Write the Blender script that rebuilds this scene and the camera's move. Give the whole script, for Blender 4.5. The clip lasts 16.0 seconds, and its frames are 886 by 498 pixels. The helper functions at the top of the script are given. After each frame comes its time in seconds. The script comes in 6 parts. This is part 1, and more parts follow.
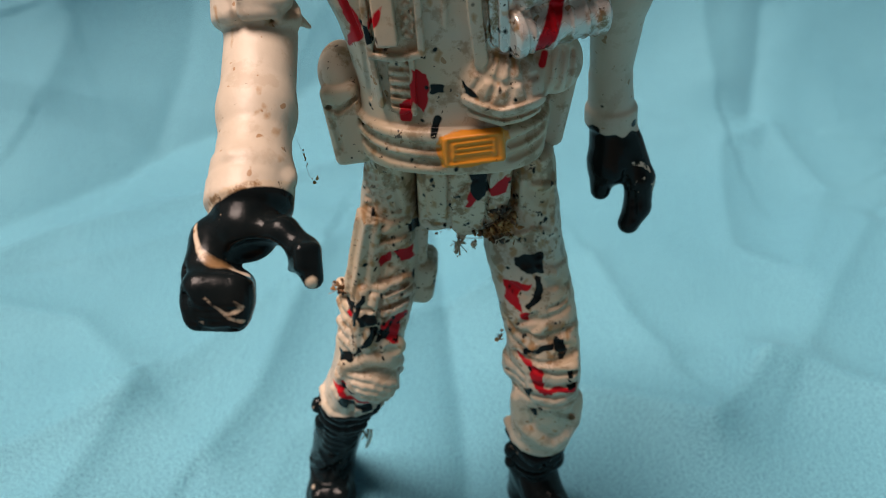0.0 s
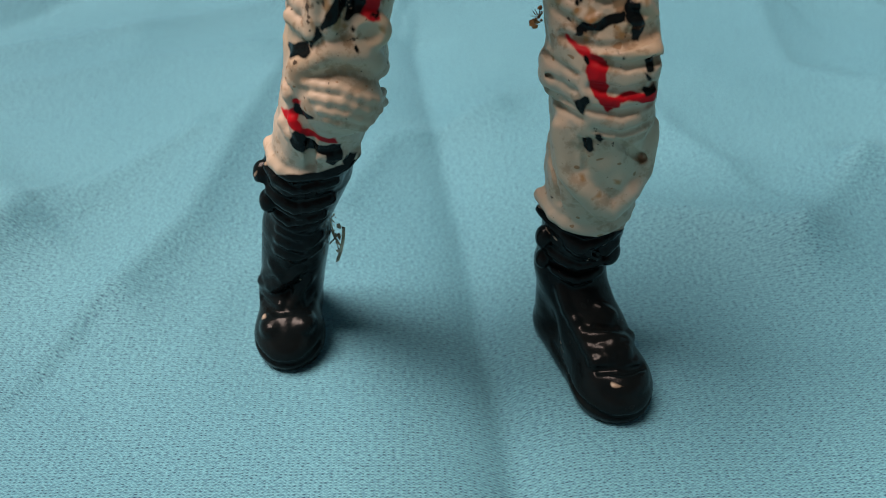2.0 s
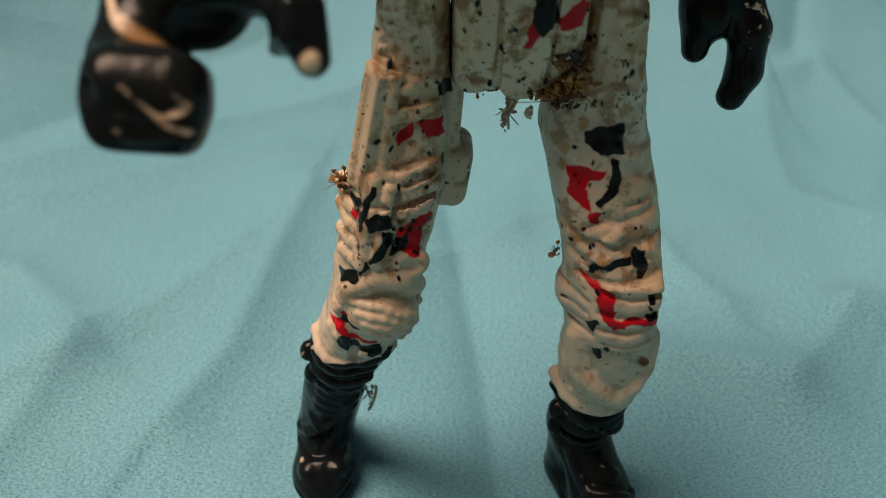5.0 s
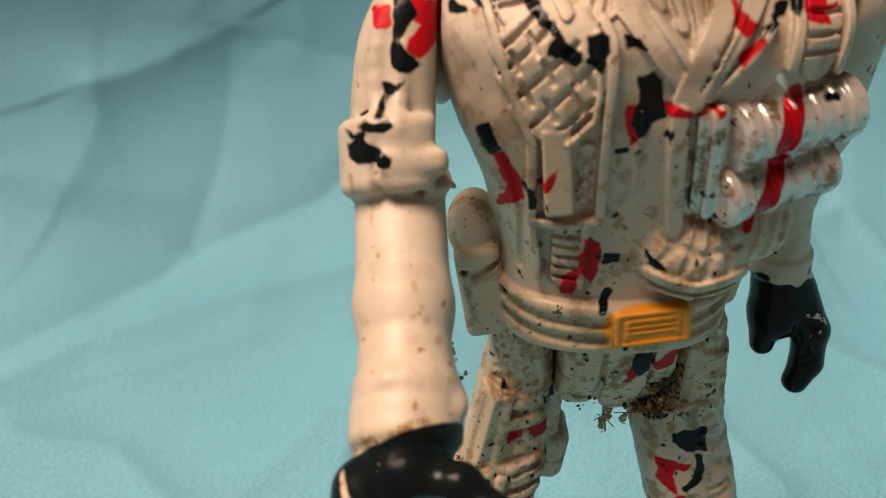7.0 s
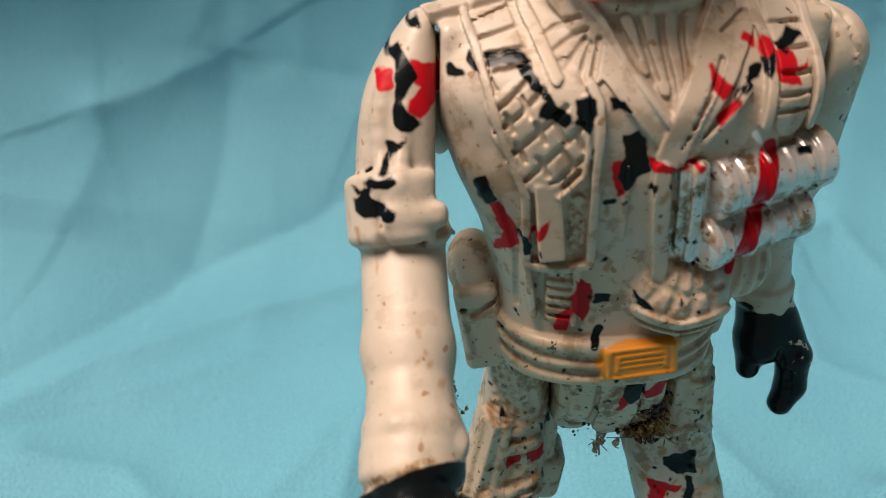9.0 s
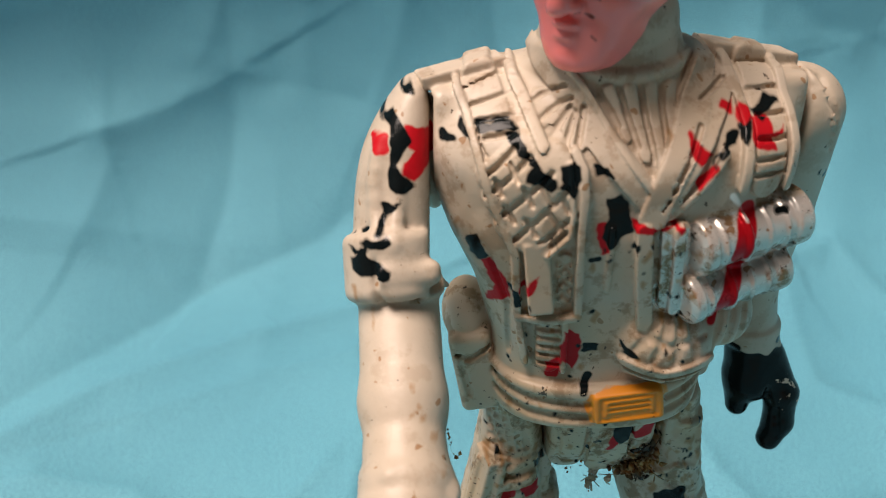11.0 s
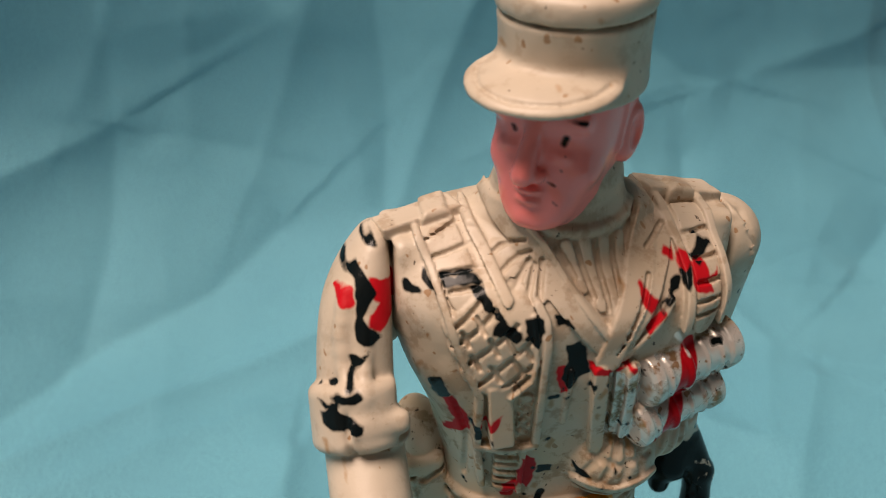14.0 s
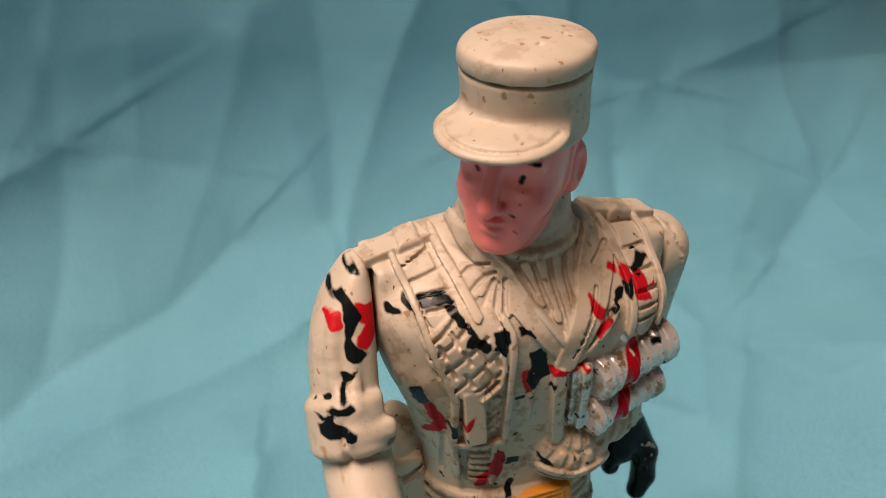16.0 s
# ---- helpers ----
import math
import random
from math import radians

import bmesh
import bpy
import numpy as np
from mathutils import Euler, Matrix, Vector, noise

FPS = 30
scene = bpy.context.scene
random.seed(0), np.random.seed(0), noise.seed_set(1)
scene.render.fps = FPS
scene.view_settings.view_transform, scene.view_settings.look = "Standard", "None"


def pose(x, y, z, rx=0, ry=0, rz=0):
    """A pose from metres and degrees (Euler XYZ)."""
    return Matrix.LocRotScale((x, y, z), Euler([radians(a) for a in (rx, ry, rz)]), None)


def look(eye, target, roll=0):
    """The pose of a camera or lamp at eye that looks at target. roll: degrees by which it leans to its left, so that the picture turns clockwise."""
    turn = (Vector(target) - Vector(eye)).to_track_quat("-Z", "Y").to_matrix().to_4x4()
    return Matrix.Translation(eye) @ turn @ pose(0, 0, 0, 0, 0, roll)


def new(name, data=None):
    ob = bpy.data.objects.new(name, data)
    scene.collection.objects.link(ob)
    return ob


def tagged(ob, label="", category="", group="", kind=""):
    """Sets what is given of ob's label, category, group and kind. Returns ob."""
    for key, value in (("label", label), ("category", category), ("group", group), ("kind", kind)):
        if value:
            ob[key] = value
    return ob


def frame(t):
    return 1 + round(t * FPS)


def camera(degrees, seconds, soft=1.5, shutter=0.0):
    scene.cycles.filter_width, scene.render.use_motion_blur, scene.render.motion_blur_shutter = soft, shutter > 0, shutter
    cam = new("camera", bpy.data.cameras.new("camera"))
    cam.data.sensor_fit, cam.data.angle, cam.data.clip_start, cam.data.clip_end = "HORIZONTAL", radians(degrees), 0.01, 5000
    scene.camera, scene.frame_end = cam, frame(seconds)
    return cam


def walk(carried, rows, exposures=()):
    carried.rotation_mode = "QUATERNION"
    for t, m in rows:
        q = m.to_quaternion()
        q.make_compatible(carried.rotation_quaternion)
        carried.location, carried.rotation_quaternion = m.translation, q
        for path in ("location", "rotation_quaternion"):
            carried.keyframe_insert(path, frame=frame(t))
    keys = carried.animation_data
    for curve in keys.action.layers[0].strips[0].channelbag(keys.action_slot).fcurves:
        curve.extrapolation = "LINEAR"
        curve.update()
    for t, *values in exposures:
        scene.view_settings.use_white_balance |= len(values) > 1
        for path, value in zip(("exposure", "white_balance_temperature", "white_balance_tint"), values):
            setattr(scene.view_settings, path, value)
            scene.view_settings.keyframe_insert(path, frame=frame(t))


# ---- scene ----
MM = 0.001
cam = camera(57.4, 16.0, soft=0.7)
cam.data.dof.use_dof, cam.data.dof.focus_distance, cam.data.dof.aperture_fstop = True, 0.070, 50.0
# seconds, eye in millimetres from the figure's middle on the cloth, turn in degrees
ROWS = [
    (0.0, 0.54, -70.03, 101.79, 54.66, 0.34, 0.66),
    (0.5, -0.12, -72.25, 91.41, 53.23, 0.42, 0.75),
    (1.0, -1.44, -71.15, 81.45, 52.02, 0.39, 0.41),
    (1.5, -2.15, -65.03, 67.59, 52.17, 0.11, -0.78),
    (2.0, -2.76, -57.80, 60.97, 53.36, 0.41, -1.73),
    (2.5, -3.28, -56.73, 59.50, 53.44, 0.32, -1.91),
    (3.0, -3.24, -56.69, 59.45, 53.47, 0.30, -2.07),
    (3.2, -3.23, -56.63, 59.41, 53.53, 0.23, -2.15),
    (5.3, -4.44, -55.62, 83.01, 54.61, -0.38, -0.06),
    (5.5, -4.31, -57.57, 84.68, 56.56, 0.34, -0.05),
    (6.0, -8.04, -56.59, 91.72, 56.99, 0.45, -0.04),
    (6.5, -8.97, -52.85, 99.96, 57.75, 1.54, -0.04),
    (7.0, -12.06, -52.10, 103.18, 58.13, 1.23, 0.22),
    (7.5, -9.95, -50.74, 107.41, 58.56, 1.79, -0.28),
    (8.0, -10.18, -51.11, 108.05, 58.48, 1.93, -0.39),
    (8.5, -11.94, -53.11, 108.06, 58.35, 1.87, -0.01),
    (8.7, -12.25, -53.46, 107.60, 58.36, 1.66, -0.44),
    (10.8, -12.34, -54.08, 110.25, 58.54, 1.94, 0.27),
    (11.0, -11.18, -54.10, 112.13, 58.74, 2.02, -0.06),
    (11.5, -8.30, -53.39, 119.26, 59.82, 2.27, -0.64),
    (12.0, -7.10, -52.77, 121.02, 60.01, 2.07, -0.95),
    (12.5, -7.21, -52.56, 121.15, 60.03, 1.75, -1.28),
    (13.0, -7.03, -52.12, 120.87, 59.86, 1.63, -2.44),
    (13.5, -12.41, -52.51, 122.11, 59.24, 0.68, -4.91),
    (14.0, -17.85, -49.70, 122.07, 59.02, -1.00, -9.25),
    (14.5, -17.75, -50.70, 124.73, 59.06, -0.97, -12.19),
    (15.0, -19.64, -52.70, 125.83, 58.99, -1.07, -13.18),
    (15.5, -20.32, -54.75, 128.59, 59.17, -0.90, -14.00),
    (16.0, -21.89, -54.92, 128.36, 58.84, -0.92, -14.45),
]
# seconds, stops, kelvin, tint
EXPOSURES = [
    (0.0, -0.02, 7500, 29), (0.5, -0.26, 7350, 24), (1.0, -0.22, 7350, 27), (1.5, -0.20, 7400, 30), (2.0, -0.28, 7600, 31), (2.5, -0.36, 8150, 33), (3.2, -0.38, 8150, 33), (5.5, -0.32, 9350, 33), (6.5, -0.05, 9350, 33),
    (7.0, -0.06, 8850, 32), (8.0, -0.04, 7650, 25), (8.7, -0.06, 7450, 24), (11.0, -0.05, 7250, 23), (12.5, -0.32, 7200, 19), (14.0, -0.29, 7850, 26), (16.0, -0.26, 8300, 31),
]
walk(cam, [(t, pose(x * MM, y * MM, z * MM, rx, ry, rz)) for t, x, y, z, rx, ry, rz in ROWS], EXPOSURES)

# ---- light ----
world = bpy.data.worlds.new("world")
scene.world = world
world.use_nodes = True
wn = world.node_tree
sky = wn.nodes.new("ShaderNodeTexSky")
sky.sky_type, sky.sun_disc = "NISHITA", False
sky.sun_elevation, sky.sun_rotation = radians(40), radians(250)
wn.links.new(sky.outputs["Color"], wn.nodes["Background"].inputs["Color"])
wn.nodes["Background"].inputs["Strength"].default_value = 0.1
scene.view_settings.exposure = 0.0


def area_lamp(name, eye, target, w, h, watts, colour):
    data = bpy.data.lights.new(name, "AREA")
    data.shape, data.size, data.size_y, data.energy, data.color = "RECTANGLE", w, h, watts, colour
    ob = new(name, data)
    ob.matrix_world = look(eye, target)
    return ob


# added lamp overhead, for the soft light from the left whose source is unseen
area_lamp("soft_key_light", (-0.70, -0.15, 1.86), (-0.70, -0.15, 0.0), 1.0, 0.9, 80, (1.0, 0.93, 0.84))


# ---- materials ----
def material(name):
    m = bpy.data.materials.new(name)
    m.use_nodes = True
    t = m.node_tree
    return m, t, t.nodes["Principled BSDF"]


def node(t, kind, **values):
    n = t.nodes.new("ShaderNode" + kind)
    for key, value in values.items():
        n.inputs[key.replace("_", " ")].default_value = value
    return n


def ramp(t, source, stops):
    r = t.nodes.new("ShaderNodeValToRGB")
    while len(r.color_ramp.elements) < len(stops):
        r.color_ramp.elements.new(0.5)
    for e, (at, c) in zip(r.color_ramp.elements, stops):
        e.position, e.color = at, (*c, 1) if len(c) == 3 else c
    t.links.new(source, r.inputs["Fac"])
    return r.outputs["Color"]


def blend(t, fac, a, b, kind="MIX"):
    m = t.nodes.new("ShaderNodeMix")
    m.data_type, m.blend_type = "RGBA", kind
    for socket, value in ((m.inputs[0], fac), (m.inputs[6], a), (m.inputs[7], b)):
        if isinstance(value, (int, float)):
            socket.default_value = value
        elif isinstance(value, tuple):
            socket.default_value = (*value, 1)
        else:
            t.links.new(value, socket)
    return m.outputs[2]


def calc(t, kind, a, b=0.0):
    m = t.nodes.new("ShaderNodeMath")
    m.operation = kind
    for socket, value in zip(m.inputs, (a, b)):
        if isinstance(value, (int, float)):
            socket.default_value = value
        else:
            t.links.new(value, socket)
    return m.outputs[0]


def cloth_material():
    m, t, bsdf = material("blue_cloth")
    co = t.nodes.new("ShaderNodeTexCoord")
    big = node(t, "TexNoise", Scale=18.0, Detail=3.0)
    t.links.new(co.outputs["Object"], big.inputs["Vector"])
    colour = ramp(t, big.outputs["Fac"], [(0.3, (0.088, 0.360, 0.456)), (0.7, (0.116, 0.416, 0.510))])
    bsdf.inputs["Roughness"].default_value = 0.75
    bsdf.inputs["Sheen Weight"].default_value = 0.05
    # woven threads: short dashes in rows, with a slub or a gap here and there
    uv = t.nodes.new("ShaderNodeUVMap")
    split = t.nodes.new("ShaderNodeSeparateXYZ")
    t.links.new(uv.outputs["UV"], split.inputs[0])

    def noise(scale, detail=2.0):
        n = node(t, "TexNoise", Scale=scale, Detail=detail)
        t.links.new(co.outputs["Object"], n.inputs["Vector"])
        return n.outputs["Fac"]

    def thread(along, wander, period):
        bent = calc(t, "ADD", along, calc(t, "ADD", calc(t, "MULTIPLY", wander, 0.0012), calc(t, "MULTIPLY", noise(1100.0), 0.00028)))
        return calc(t, "SINE", calc(t, "MULTIPLY", bent, 2 * math.pi / period))

    rows = thread(split.outputs["Y"], noise(45.0), 0.00031)
    weave = calc(t, "MULTIPLY", rows, calc(t, "ADD", calc(t, "MULTIPLY", thread(split.outputs["X"], noise(60.0), 0.00047), 0.42), 0.3))
    long = t.nodes.new("ShaderNodeMapping")
    long.inputs["Scale"].default_value = (2300.0, 4000.0, 1.0)
    t.links.new(uv.outputs["UV"], long.inputs["Vector"])
    dash = node(t, "TexNoise", Scale=1.0, Detail=1.0)
    t.links.new(long.outputs["Vector"], dash.inputs["Vector"])
    weave = calc(t, "ADD", weave, calc(t, "MULTIPLY", calc(t, "SUBTRACT", dash.outputs["Fac"], 0.5), 2.8))
    gaps = ramp(t, calc(t, "ADD", calc(t, "MULTIPLY", weave, 0.3), 0.5), [(0.16, (0.10, 0.18, 0.26)), (0.40, (0.56, 0.62, 0.68)), (0.66, (1, 1, 1)), (0.85, (1.0, 1.0, 1.0))])
    t.links.new(blend(t, 1.0, colour, gaps, "MULTIPLY"), bsdf.inputs["Base Color"])
    bump = node(t, "Bump", Strength=1.0, Distance=0.00004)
    t.links.new(weave, bump.inputs["Height"])
    t.links.new(bump.outputs["Normal"], bsdf.inputs["Normal"])
    return m


def plain_material(name, colour, rough=0.8):
    m, t, bsdf = material(name)
    n = node(t, "TexNoise", Scale=6.0, Detail=5.0)
    c = ramp(t, n.outputs["Fac"], [(0.3, tuple(0.93 * v for v in colour)), (0.7, colour)])
    t.links.new(c, bsdf.inputs["Base Color"])
    bsdf.inputs["Roughness"].default_value = rough
    return m


def figure_material():
    """Glossy painted plastic. The mesh carries, for each coat of paint, how far a place lies outside of it in millimetres."""
    m, t, bsdf = material("painted_plastic")
    co = t.nodes.new("ShaderNodeTexCoord")

    def tex(scale, detail=3.0, rough=0.5):
        n = node(t, "TexNoise", Scale=scale, Detail=detail, Roughness=rough)
        t.links.new(co.outputs["Object"], n.inputs["Vector"])
        return n.outputs["Fac"]

    def coat(name, ragged=0.55, sharp=0.08):
        a = t.nodes.new("ShaderNodeAttribute")
        a.attribute_name = name
        edge = calc(t, "ADD", a.outputs["Fac"], calc(t, "MULTIPLY", calc(t, "SUBTRACT", tex(650.0, 4.0, 0.6), 0.5), ragged))
        edge = calc(t, "ADD", edge, calc(t, "MULTIPLY", calc(t, "SUBTRACT", tex(330.0, 1.0), 0.5), ragged))
        r = t.nodes.new("ShaderNodeMapRange")
        t.links.new(edge, r.inputs["Value"])
        for key, value in (("From Min", -sharp), ("From Max", sharp), ("To Min", 1.0), ("To Max", 0.0)):
            r.inputs[key].default_value = value
        return r.outputs["Result"]

    cream = ramp(t, tex(160.0, 4.0), [(0.3, (0.425, 0.362, 0.285)), (0.7, (0.50, 0.432, 0.352))])
    grime = t.nodes.new("ShaderNodeAttribute")
    grime.attribute_name = "grime"
    tan = ramp(t, tex(95.0, 4.0, 0.6), [(0.34, (0, 0, 0)), (0.62, (1, 1, 1))])
    cream = blend(t, calc(t, "MULTIPLY", calc(t, "MULTIPLY", tan, calc(t, "MINIMUM", calc(t, "MULTIPLY", calc(t, "MAXIMUM", calc(t, "SUBTRACT", grime.outputs["Fac"], 0.3), 0.05), 2.4), 1.0)), 0.6), cream, (0.50, 0.345, 0.19))
    silver = coat("silver", 0.5)
    cream = blend(t, calc(t, "MULTIPLY", silver, 0.6), cream, (0.60, 0.61, 0.61))
    # brown smears and dark specks, thicker where the toy was handled and stored
    smear = ramp(t, tex(420.0, 6.0, 0.65), [(0.52, (0, 0, 0)), (0.60, (1, 1, 1))])
    colour = blend(t, calc(t, "MULTIPLY", calc(t, "MULTIPLY", smear, grime.outputs["Fac"]), 0.85), cream, (0.20, 0.11, 0.045))
    # sparse rust-brown dots, then black flecks that crowd where the grime is
    dots = ramp(t, calc(t, "ADD", tex(1000.0, 1.0), calc(t, "MULTIPLY", grime.outputs["Fac"], 0.02)), [(0.728, (0, 0, 0)), (0.748, (1, 1, 1))])
    colour = blend(t, calc(t, "MULTIPLY", dots, 0.8), colour, (0.26, 0.13, 0.05))
    speck = ramp(t, calc(t, "ADD", tex(2100.0, 3.0, 0.6), calc(t, "ADD", calc(t, "MULTIPLY", grime.outputs["Fac"], 0.04), calc(t, "MULTIPLY", calc(t, "MULTIPLY", tan, grime.outputs["Fac"]), 0.035))), [(0.735, (0, 0, 0)), (0.755, (1, 1, 1))])
    colour = blend(t, calc(t, "MULTIPLY", speck, 0.9), colour, (0.03, 0.018, 0.012))
    clot = ramp(t, calc(t, "ADD", tex(760.0, 3.0, 0.6), calc(t, "MULTIPLY", grime.outputs["Fac"], 0.07)), [(0.74, (0, 0, 0)), (0.76, (1, 1, 1))])
    colour = blend(t, calc(t, "MULTIPLY", clot, 0.9), colour, (0.035, 0.018, 0.01))
    colour = blend(t, calc(t, "MULTIPLY", coat("rust", 0.38, 0.12), 0.75), colour, (0.30, 0.14, 0.035))
    skin = coat("skin", 0.2)
    colour = blend(t, skin, colour, (0.95, 0.24, 0.225))
    colour = blend(t, coat("gold", 0.6), colour, (0.66, 0.225, 0.012))
    crimson = coat("red", 0.3)
    colour = blend(t, crimson, colour, (0.46, 0.008, 0.014))
    dark = coat("black", 0.3)
    chip = t.nodes.new("ShaderNodeAttribute")
    chip.attribute_name = "worn"
    wear = ramp(t, calc(t, "ADD", tex(330.0, 5.0, 0.6), calc(t, "MULTIPLY", chip.outputs["Fac"], 0.14)), [(0.70, (1, 1, 1)), (0.715, (0, 0, 0))])
    dark = calc(t, "MULTIPLY", dark, wear)
    ink = ramp(t, tex(240.0, 4.0, 0.6), [(0.42, (0.003, 0.006, 0.007)), (0.72, (0.006, 0.008, 0.008))])
    colour = blend(t, dark, colour, ink)
    colour = blend(t, coat("white", 0.2), colour, (0.85, 0.84, 0.80))
    t.links.new(colour, bsdf.inputs["Base Color"])
    rough = calc(t, "ADD", calc(t, "MULTIPLY", tex(300.0, 4.0), 0.30), 0.33)
    t.links.new(calc(t, "SUBTRACT", rough, calc(t, "ADD", calc(t, "MAXIMUM", calc(t, "MULTIPLY", silver, 0.2), calc(t, "MULTIPLY", skin, 0.40)), calc(t, "MULTIPLY", dark, 0.26))), bsdf.inputs["Roughness"])
    t.links.new(calc(t, "MULTIPLY", silver, 0.45), bsdf.inputs["Metallic"])
    t.links.new(calc(t, "SUBTRACT", 0.42, calc(t, "MULTIPLY", calc(t, "MAXIMUM", dark, crimson), 0.30)), bsdf.inputs["Specular IOR Level"])
    bump = node(t, "Bump", Strength=0.3, Distance=0.0002)
    t.links.new(tex(950.0, 4.0), bump.inputs["Height"])
    t.links.new(bump.outputs["Normal"], bsdf.inputs["Normal"])
    return m


CLOTH, FIGURE = cloth_material(), figure_material()


def dirt_material(name, stops):
    m, t, bsdf = material(name)
    n = node(t, "TexNoise", Scale=520.0, Detail=4.0)
    co = t.nodes.new("ShaderNodeTexCoord")
    t.links.new(co.outputs["Object"], n.inputs["Vector"])
    t.links.new(ramp(t, n.outputs["Fac"], stops), bsdf.inputs["Base Color"])
    bsdf.inputs["Roughness"].default_value = 0.7
    return m


DIRT = dirt_material("dry_dirt", [(0.36, (0.02, 0.011, 0.006)), (0.48, (0.15, 0.065, 0.02)), (0.64, (0.42, 0.20, 0.06))])
LINT = dirt_material("pale_lint", [(0.36, (0.22, 0.16, 0.10)), (0.6, (0.55, 0.47, 0.36))])
# the grey of the unseen walls sets how much fill light they bounce
WALL, WOOD = plain_material("unseen_wall_grey", (0.15, 0.15, 0.16)), plain_material("table_wood", (0.30, 0.20, 0.12), 0.5)


# ---- unseen room, added round the table to bound its light ----
def slab(name, lo, hi, mat):
    bm = bmesh.new()
    bmesh.ops.create_cube(bm, size=1.0)
    for v in bm.verts:
        v.co = [a + (c + 0.5) * (b - a) for a, b, c in zip(lo, hi, v.co)]
    me = bpy.data.meshes.new(name)
    bm.to_mesh(me)
    bm.free()
    me.materials.append(mat)
    return new(name, me)


def room():
    """Plain unseen walls added round the table, and a ceiling with an opening for the lamp."""
    x0, x1, y0, y1, z0, z1, d = -1.7, 1.5, -1.8, 1.3, -0.75, 1.85, 0.12
    a0, a1, b0, b1 = -1.21, -0.19, -0.61, 0.31
    things = [("wall_east", (x1, y0, z0), (x1 + d, y1, z1)), ("wall_west", (x0 - d, y0, z0), (x0, y1, z1)),
              ("wall_north", (x0 - d, y1, z0), (x1 + d, y1 + d, z1)), ("wall_south", (x0 - d, y0 - d, z0), (x1 + d, y0, z1)),
              ("floor", (x0 - d, y0 - d, z0 - d), (x1 + d, y1 + d, z0)),
              ("ceiling_west", (x0 - d, y0 - d, z1), (a0, y1 + d, z1 + d)), ("ceiling_east", (a1, y0 - d, z1), (x1 + d, y1 + d, z1 + d)),
              ("ceiling_south", (a0, y0 - d, z1), (a1, b0, z1 + d)), ("ceiling_north", (a0, b1, z1), (a1, y1 + d, z1 + d))]
    for name, lo, hi in things:
        kind = name.split("_")[0]
        label = {"floor": "unseen dark floor added to close the room", "ceiling": "unseen ceiling added round the opening for the key lamp"}.get(kind, "unseen plain wall added to shape the light")
        tagged(slab(name, lo, hi, WALL), label, kind, kind="structure")
    tagged(slab("table", (-0.55, -0.5, -0.75), (0.6, 0.4, -0.006), WOOD), "wooden table under the blue cloth", "table", kind="structure")


room()


